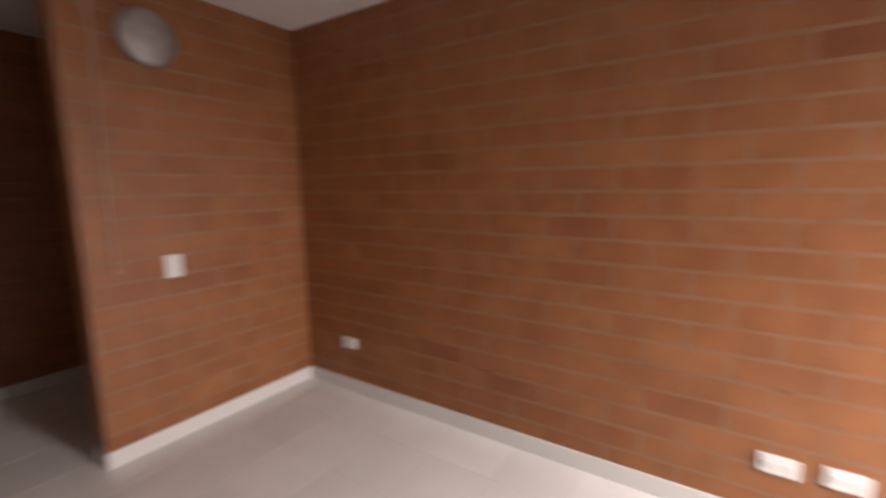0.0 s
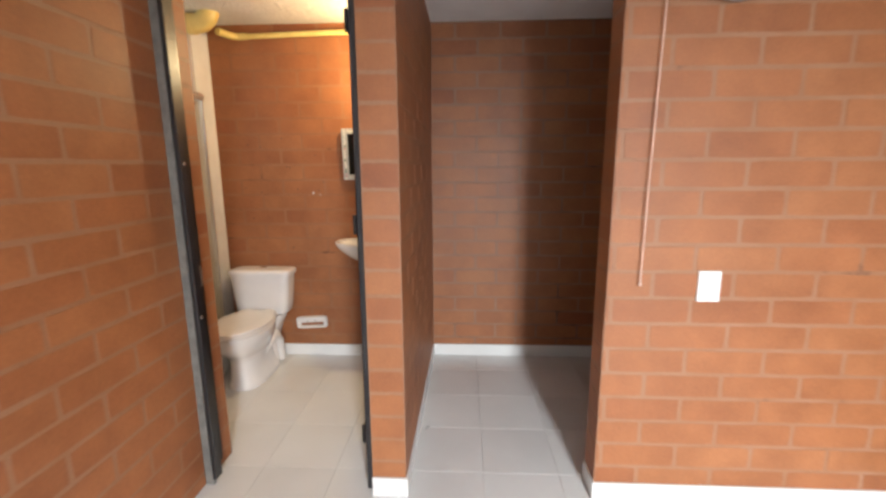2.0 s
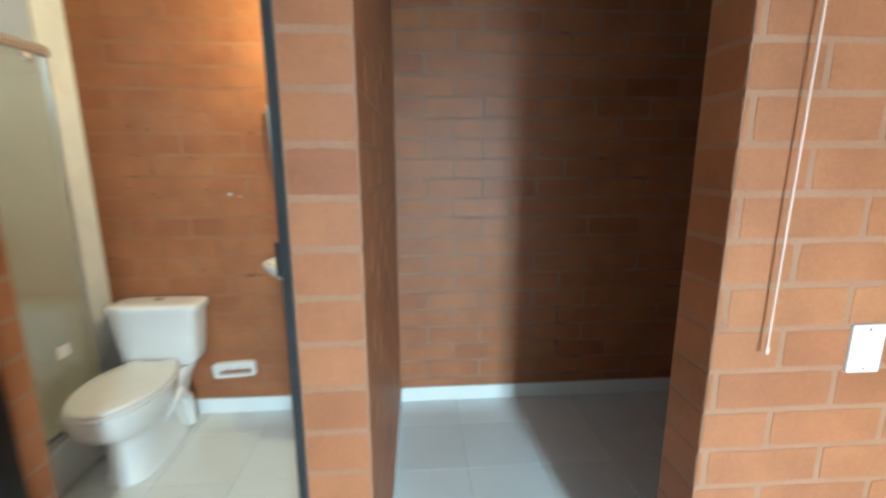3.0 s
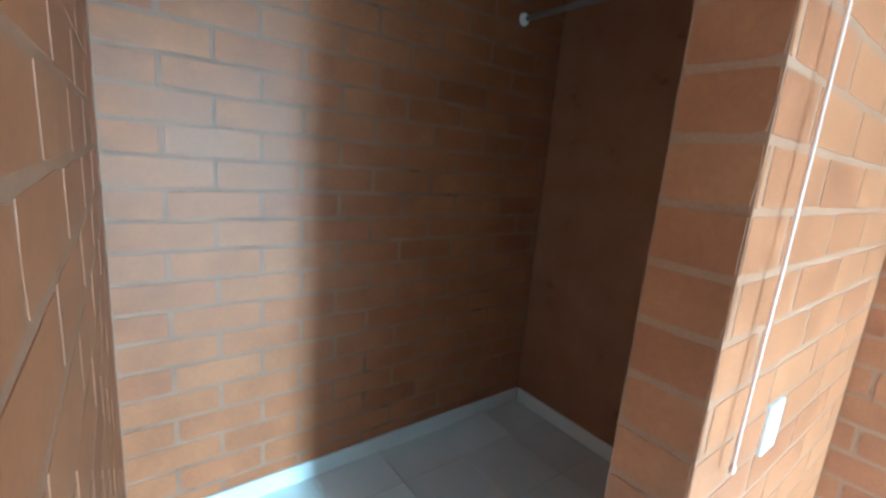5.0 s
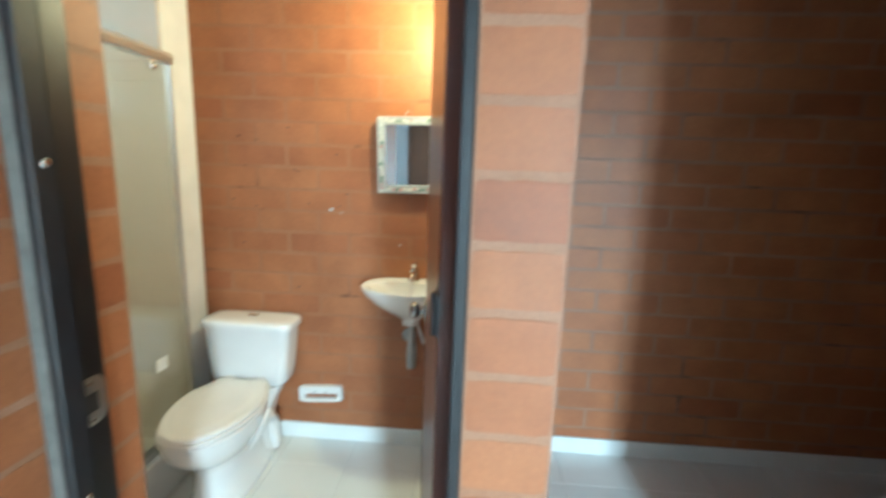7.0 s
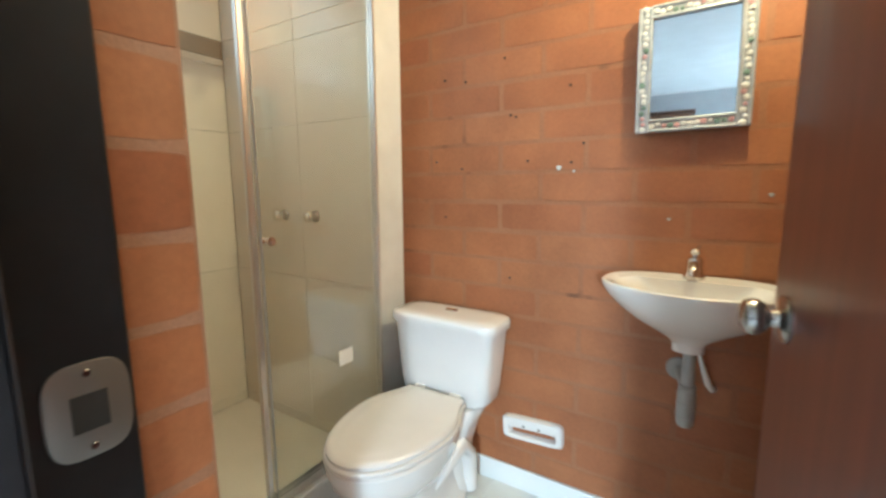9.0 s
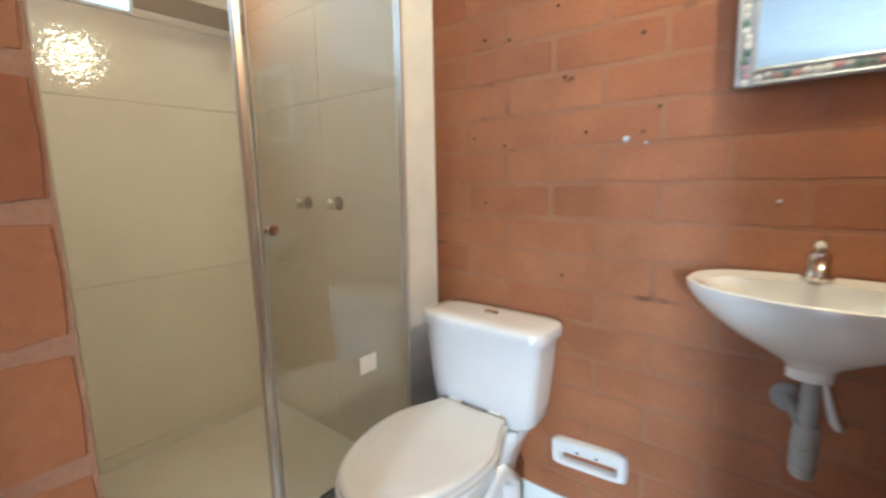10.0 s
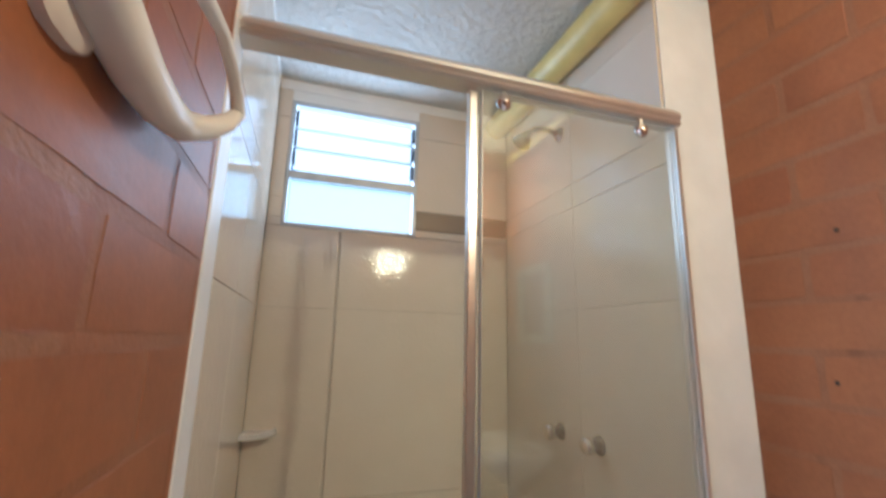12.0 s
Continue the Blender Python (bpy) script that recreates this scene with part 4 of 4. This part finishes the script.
def shower_screen():
    ob = thing("shower_screen", (GLASS_X, 0.72, 0.0), "opened sliding shower screen with clear glass and aluminium track", "shower screen")
    y0, y1 = 0.240 - 0.72, 1.196 - 0.72
    bm = bmesh.new()
    prof = [(-0.024, 0.0), (0.020, 0.0), (0.026, 0.006), (0.020, 0.013), (0.027, 0.020), (0.027, 0.028), (0.020, 0.036), (0.010, 0.046), (-0.010, 0.048), (-0.024, 0.040)]
    rings(bm, [[Vector((x, y, 1.834 + z)) for x, z in prof] for y in (y0, y1)])
    track = part("top_track", bm, ALU, ob)
    bm = bmesh.new()
    box(bm, -0.022, 0.022, y0, y1, 0.198, 0.206)
    for x in (-0.020, 0.002, 0.020):
        box(bm, x - 0.002, x + 0.002, y0, y1, 0.205, 0.222)
    part("bottom_track", bm, ALU, ob)
    fixed = part("fixed_pane", boxed(-0.014, -0.008, -0.030, y1 - 0.012, 0.212, 1.838), GLASS, ob)
    fixed.visible_shadow = False
    bm = bmesh.new()
    box(bm, -0.020, -0.0045, y1 - 0.013, y1 - 0.001, 0.206, 1.834, 0.001)
    part("wall_channel", bm, ALU, ob)
    bm = bmesh.new()
    box(bm, -0.020, -0.003, -0.047, -0.028, 0.212, 1.834, 0.002)
    part("pane_edge", bm, ALU, fixed, "aluminium edge of the fixed pane")
    slide = part("sliding_pane", boxed(0.003, 0.009, -0.023, y1 - 0.012, 0.216, 1.828), GLASS, ob)
    slide.visible_shadow = False
    bm = bmesh.new()
    box(bm, 0.001, 0.011, -0.026, -0.0228, 0.216, 1.828, 0.001)
    part("seal", bm, ALU_WINDOW, slide)
    bm = bmesh.new()
    box(bm, -0.004, 0.014, y1 - 0.012, y1 - 0.001, 0.206, 1.834, 0.001)
    part("wall_channel", bm, ALU, ob)
    for y in (0.742 - 0.72, 1.087 - 0.72):
        bm = bmesh.new()
        lathe(bm, [(0.016, 0.0), (0.017, 0.006), (0.013, 0.013), (0.006, 0.018), (0.0001, 0.019)], 20, Matrix.Translation((0.009, y, 1.806)) @ pose(0, 0, 0, 0, 90, 0))
        tube(bm, [(0.014, y, 1.81), (0.012, y, 1.842)], 0.006, 8)
        part("roller", bm, CHROME, slide, "chrome roller knob", smooth=True)
    bm = bmesh.new()
    lathe(bm, [(0.010, 0.0), (0.010, 0.004), (0.006, 0.008), (0.006, 0.018), (0.013, 0.024), (0.013, 0.032), (0.0001, 0.034)], 20, Matrix.Translation((0.009, 0.706 - 0.72, 1.017)) @ pose(0, 0, 0, 0, 90, 0))
    part("pull_knob", bm, CHROME, slide, "small chrome pull knob", smooth=True)
    bm = bmesh.new()
    box(bm, 0.0095, 0.0105, 0.968 - 0.72, 1.034 - 0.72, 0.544, 0.599)
    part("sticker", bm, WHITE_PLASTIC, slide, "small blank white sticker")


shower_screen()


def shower_fittings():
    for i, x in enumerate((-2.031, -1.835)):
        ob = thing("shower_tap", (x, STALL_N, 1.045), "chrome shower tap on beige tile", "tap", "shower taps")
        bm = bmesh.new()
        lathe(bm, [(0.027, 0.0), (0.026, 0.004), (0.012, 0.010), (0.010, 0.030)], 22, pose(0, 0, 0, 90, 0, 0))
        part("rosette", bm, TAP_METAL, ob, smooth=True)
        bm = bmesh.new()
        lathe(bm, [(0.009, 0.022), (0.016, 0.025), (0.022, 0.032), (0.024, 0.041), (0.021, 0.050), (0.013, 0.056), (0.0001, 0.058)], 18, pose(0, 0, 0, 90, 0, 0))
        part("handle", bm, CHROME, ob, smooth=True)
    ob = thing("shower", (-1.985, STALL_N, 2.06), "small chrome shower head on a short arm", "shower head")
    bm = bmesh.new()
    lathe(bm, [(0.028, 0.0), (0.026, 0.005), (0.011, 0.009), (0.0001, 0.009)], 20, pose(0, 0, 0, 90, 0, 0))
    part("rosette", bm, TAP_METAL, ob, smooth=True)
    bm = bmesh.new()
    tube(bm, [(0, 0, 0), (0, -0.05, 0.012), (0, -0.10, 0.005), (0, -0.13, -0.02)], 0.009, 12)
    part("arm", bm, TAP_METAL, ob, smooth=True)
    bm = bmesh.new()
    lathe(bm, [(0.011, 0.014), (0.013, 0.0), (0.022, -0.018), (0.033, -0.034), (0.034, -0.044), (0.028, -0.047), (0.0001, -0.047)], 22, Matrix.Translation((0, -0.13, -0.02)) @ pose(0, 0, 0, -32, 0, 0))
    part("rose", bm, TAP_METAL, ob, smooth=True)
    ob = thing("corner_shelf", (STALL_W, STALL_S, 1.000), "thin pale glazed corner shelf in the tiled shower", "shelf")
    bm = bmesh.new()
    lp = []
    for z, r in ((-0.006, 0.106), (-0.004, 0.109), (0.004, 0.110), (0.006, 0.107)):
        row = [Vector((0.0, 0.0, z))]
        for k in range(17):
            a = math.pi / 2 * k / 16
            row.append(Vector((r * math.cos(a), r * math.sin(a), z)))
        lp.append(row)
    rings(bm, lp)
    part("plate", bm, CERAMIC, ob, smooth=True)
    bm = bmesh.new()
    tube(bm, [(0.002 + 0.100 * math.cos(math.pi / 2 * k / 12), 0.002 + 0.100 * math.sin(math.pi / 2 * k / 12), 0.010) for k in range(13)], 0.0045, 8)
    part("lip", bm, CERAMIC, ob, smooth=True)


shower_fittings()


def pipes():
    ob = thing("ceiling_pipe", (-1.36, 1.16, 2.285), "thick yellowed plastic drain pipe under the ceiling", "pipe")
    bm = bmesh.new()
    tube(bm, [(-1.06, 0.0, 0.0), (-0.06, 0.0, 0.0)], 0.052, 24)
    part("pipe", bm, PVC_YELLOW, ob, smooth=True)
    bm = bmesh.new()
    pts = []
    for k in range(9):
        a = math.pi / 2 * k / 8
        pts.append((-0.07 + 0.085 * math.sin(a), 0.0, 0.085 - 0.085 * math.cos(a)))
    tube(bm, [(-0.11, 0, 0), *pts], [0.060, 0.060] + [0.058] * 7 + [0.060], 24)
    tube(bm, [(-0.125, 0, 0), (-0.085, 0, 0)], 0.063, 24)
    part("elbow", bm, PVC_YELLOW, ob, smooth=True)
    ob = thing("wall_pipe", (-0.75, BATH_BACK - 0.018, 2.275), "thin yellow painted pipe along the brick wall top", "pipe")
    bm = bmesh.new()
    tube(bm, [(-0.53, 0, -0.008), (0.0, 0, 0.004), (0.58, 0, 0.014)], 0.0175, 16)
    part("pipe", bm, PVC_YELLOW, ob, smooth=True)
    bm = bmesh.new()
    tube(bm, [(-0.60, -0.14, -0.012), (-0.57, -0.05, -0.012), (-0.54, -0.008, -0.010), (-0.48, 0, -0.006)], 0.0225, 16)
    part("elbow", bm, PVC_YELLOW, ob, smooth=True)


pipes()


def bulb():
    ob = thing("light_bulb", (PX0, 1.08, 2.030), "lit warm bulb in a white wall socket", "light bulb")
    m0 = pose(0, 0, 0, 0, -90, 0)
    bm = bmesh.new()
    lathe(bm, [(0.050, -0.002), (0.050, 0.010), (0.030, 0.016), (0.023, 0.022), (0.021, 0.046), (0.0001, 0.046)], 24, m0)
    part("socket", bm, WHITE_PLASTIC, ob, smooth=True)
    m, n, l, b = material("glowing_bulb_glass")
    b.inputs["Emission Color"].default_value = (1.0, 0.82, 0.55, 1)
    b.inputs["Emission Strength"].default_value = 6
    bm = bmesh.new()
    lathe(bm, [(0.013, 0.046), (0.016, 0.054), (0.026, 0.070), (0.029, 0.086), (0.024, 0.102), (0.012, 0.111), (0.0001, 0.113)], 22, m0)
    part("globe", bm, m, ob, "glowing warm white globe", smooth=True)


bulb()

# the shower window
w2 = thing("window_2", (STALL_W - 0.020, (WIN_Y0 + WIN_Y1) / 2, (WIN_Z0 + WIN_Z1) / 2), "small aluminium shower window with louvres over frosted glass", "window", kind="structure")
hw, hh = (WIN_Y1 - WIN_Y0) / 2, (WIN_Z1 - WIN_Z0) / 2
bm = bmesh.new()
for a0, a1, b0, b1 in ((-hw, -hw + 0.015, -hh, hh), (hw - 0.015, hw, -hh, hh), (-hw + 0.015, hw - 0.015, -hh, -hh + 0.016), (-hw + 0.015, hw - 0.015, hh - 0.018, hh), (-hw + 0.015, hw - 0.015, -0.068, -0.036)):
    box(bm, -0.022, 0.022, a0, a1, b0, b1, 0.002)
part("window_frame", bm, ALU_WINDOW, w2)
p_ = part("pane", boxed(-0.003, 0.003, -hw + 0.02, hw - 0.02, -hh + 0.014, -0.066), MILKY, w2, "frosted lower pane")
p_.visible_shadow = False
for i in range(3):
    z = 0.022 + i * 0.084
    bm = boxed(-0.003, 0.003, -hw + 0.024, hw - 0.024, -0.052, 0.052)
    bmesh.ops.transform(bm, matrix=Matrix.Translation((0, 0, z)) @ pose(0, 0, 0, 0, -11, 0), verts=bm.verts)
    s_ = part("louvre", bm, LOUVRE_GLASS, w2)
    s_.visible_shadow = False
for s in (-1, 1):
    bm = bmesh.new()
    for i in range(3):
        box(bm, -0.008, 0.026, s * (hw - 0.024) - 0.005, s * (hw - 0.024) + 0.005, -0.012 + i * 0.084, 0.050 + i * 0.084, 0.001)
    part("louvre_clip", bm, STEEL_PAINT, w2)

# nails and filler spots left in the bathroom bricks
rng = random.Random(11)
for x, z in ((-0.956, 1.254), (-1.023, 1.413), (-1.004, 1.406), (-1.049, 1.608), (-1.205, 1.548), (-1.335, 1.262), (-1.219, 1.232), (-0.816, 1.489), (-0.767, 1.304), (-0.805, 1.244), (-1.016, 0.832), (-1.293, 1.048), (-1.294, 1.564)):
    ob = thing("nail", (x, BATH_BACK, z), "small rusty nail stub in the brick", "nail", "nails in the bathroom wall")
    bm = bmesh.new()
    lathe(bm, [(0.0035, -0.002), (0.0042, 0.004), (0.0025, 0.007), (0.0001, 0.008)], 8, pose(0, 0, 0, 90, 0, rng.uniform(-20, 20)))
    part("stub", bm, DARK, ob)
for x, z, r in ((-0.846, 1.227, 0.009), (-0.507, 1.066, 0.005), (-0.267, 1.140, 0.006), (-0.796, 1.215, 0.004)):
    ob = thing("filler_spot", (x, BATH_BACK - 0.001, z), "white dab of filler on the brick", "filler")
    bm = bmesh.new()
    rings(bm, [[Vector((r * k * math.cos(a) * (1 + 0.3 * math.sin(3 * a)), y, r * k * math.sin(a))) for a in [2 * math.pi * i / 12 for i in range(12)]] for y, k in ((0.002, 1.0), (-0.002, 0.9), (-0.003, 0.4))])
    part("dab", bm, WHITE_WALL, ob)

# loose crumbs of mortar beside the closet
ob = thing("floor_crumb", (0.03, 0.489, 0.0), "small dark crumb of debris on the floor tiles", "debris")
bm = bmesh.new()
for i in range(6):
    x, y, s = rng.uniform(-0.012, 0.012), rng.uniform(-0.012, 0.012), rng.uniform(0.002, 0.005)
    box(bm, x - s, x + s, y - s, y + s * 0.7, 0, s)
part("crumb", bm, PVC_GREY, ob)

# ---------------------------------------------------------------- pieces of walls and floors
build_bricks()
lay_tiles(wall_stall_w, [STALL_S, 0.493], low_rows, at_w, stall_mat, gap=0.0012)
lay_tiles(wall_stall_w, [0.501, STALL_N], low_rows, at_w, stall_mat, gap=0.0012)
lay_tiles(wall_stall_w, [STALL_S, WIN_Y0], top_rows, at_w, stall_mat, gap=0.0012)
lay_tiles(wall_stall_w, [WIN_Y1, STALL_N], top_rows, at_w, stall_mat, gap=0.0012)
full_rows = low_rows[:-1] + [1.768, 1.849, 2.179, TILE_TOP]
x_cols = [STALL_W + 0.002, -1.92, -1.517]
lay_tiles(wall_stall_n, x_cols, full_rows, at_n, stall_mat, gap=0.0012)
lay_tiles(wall_stall_s, x_cols, full_rows, at_s, stall_mat, gap=0.0012)
x = -0.024 - 6 * T
while x < EAST:
    y = -0.20 - 14 * T
    while y < BACK:
        if not (x + T < -1.53 and y > 0.24) and not (x + T < FAR_WEST):
            ob = new("tile", tile_mesh(T - 0.0013, T - 0.0013, FLOOR_TILE))
            ob.location = (x + T / 2, y + T / 2, 0.0)
            ob.parent = floor
        y += T
    x += T
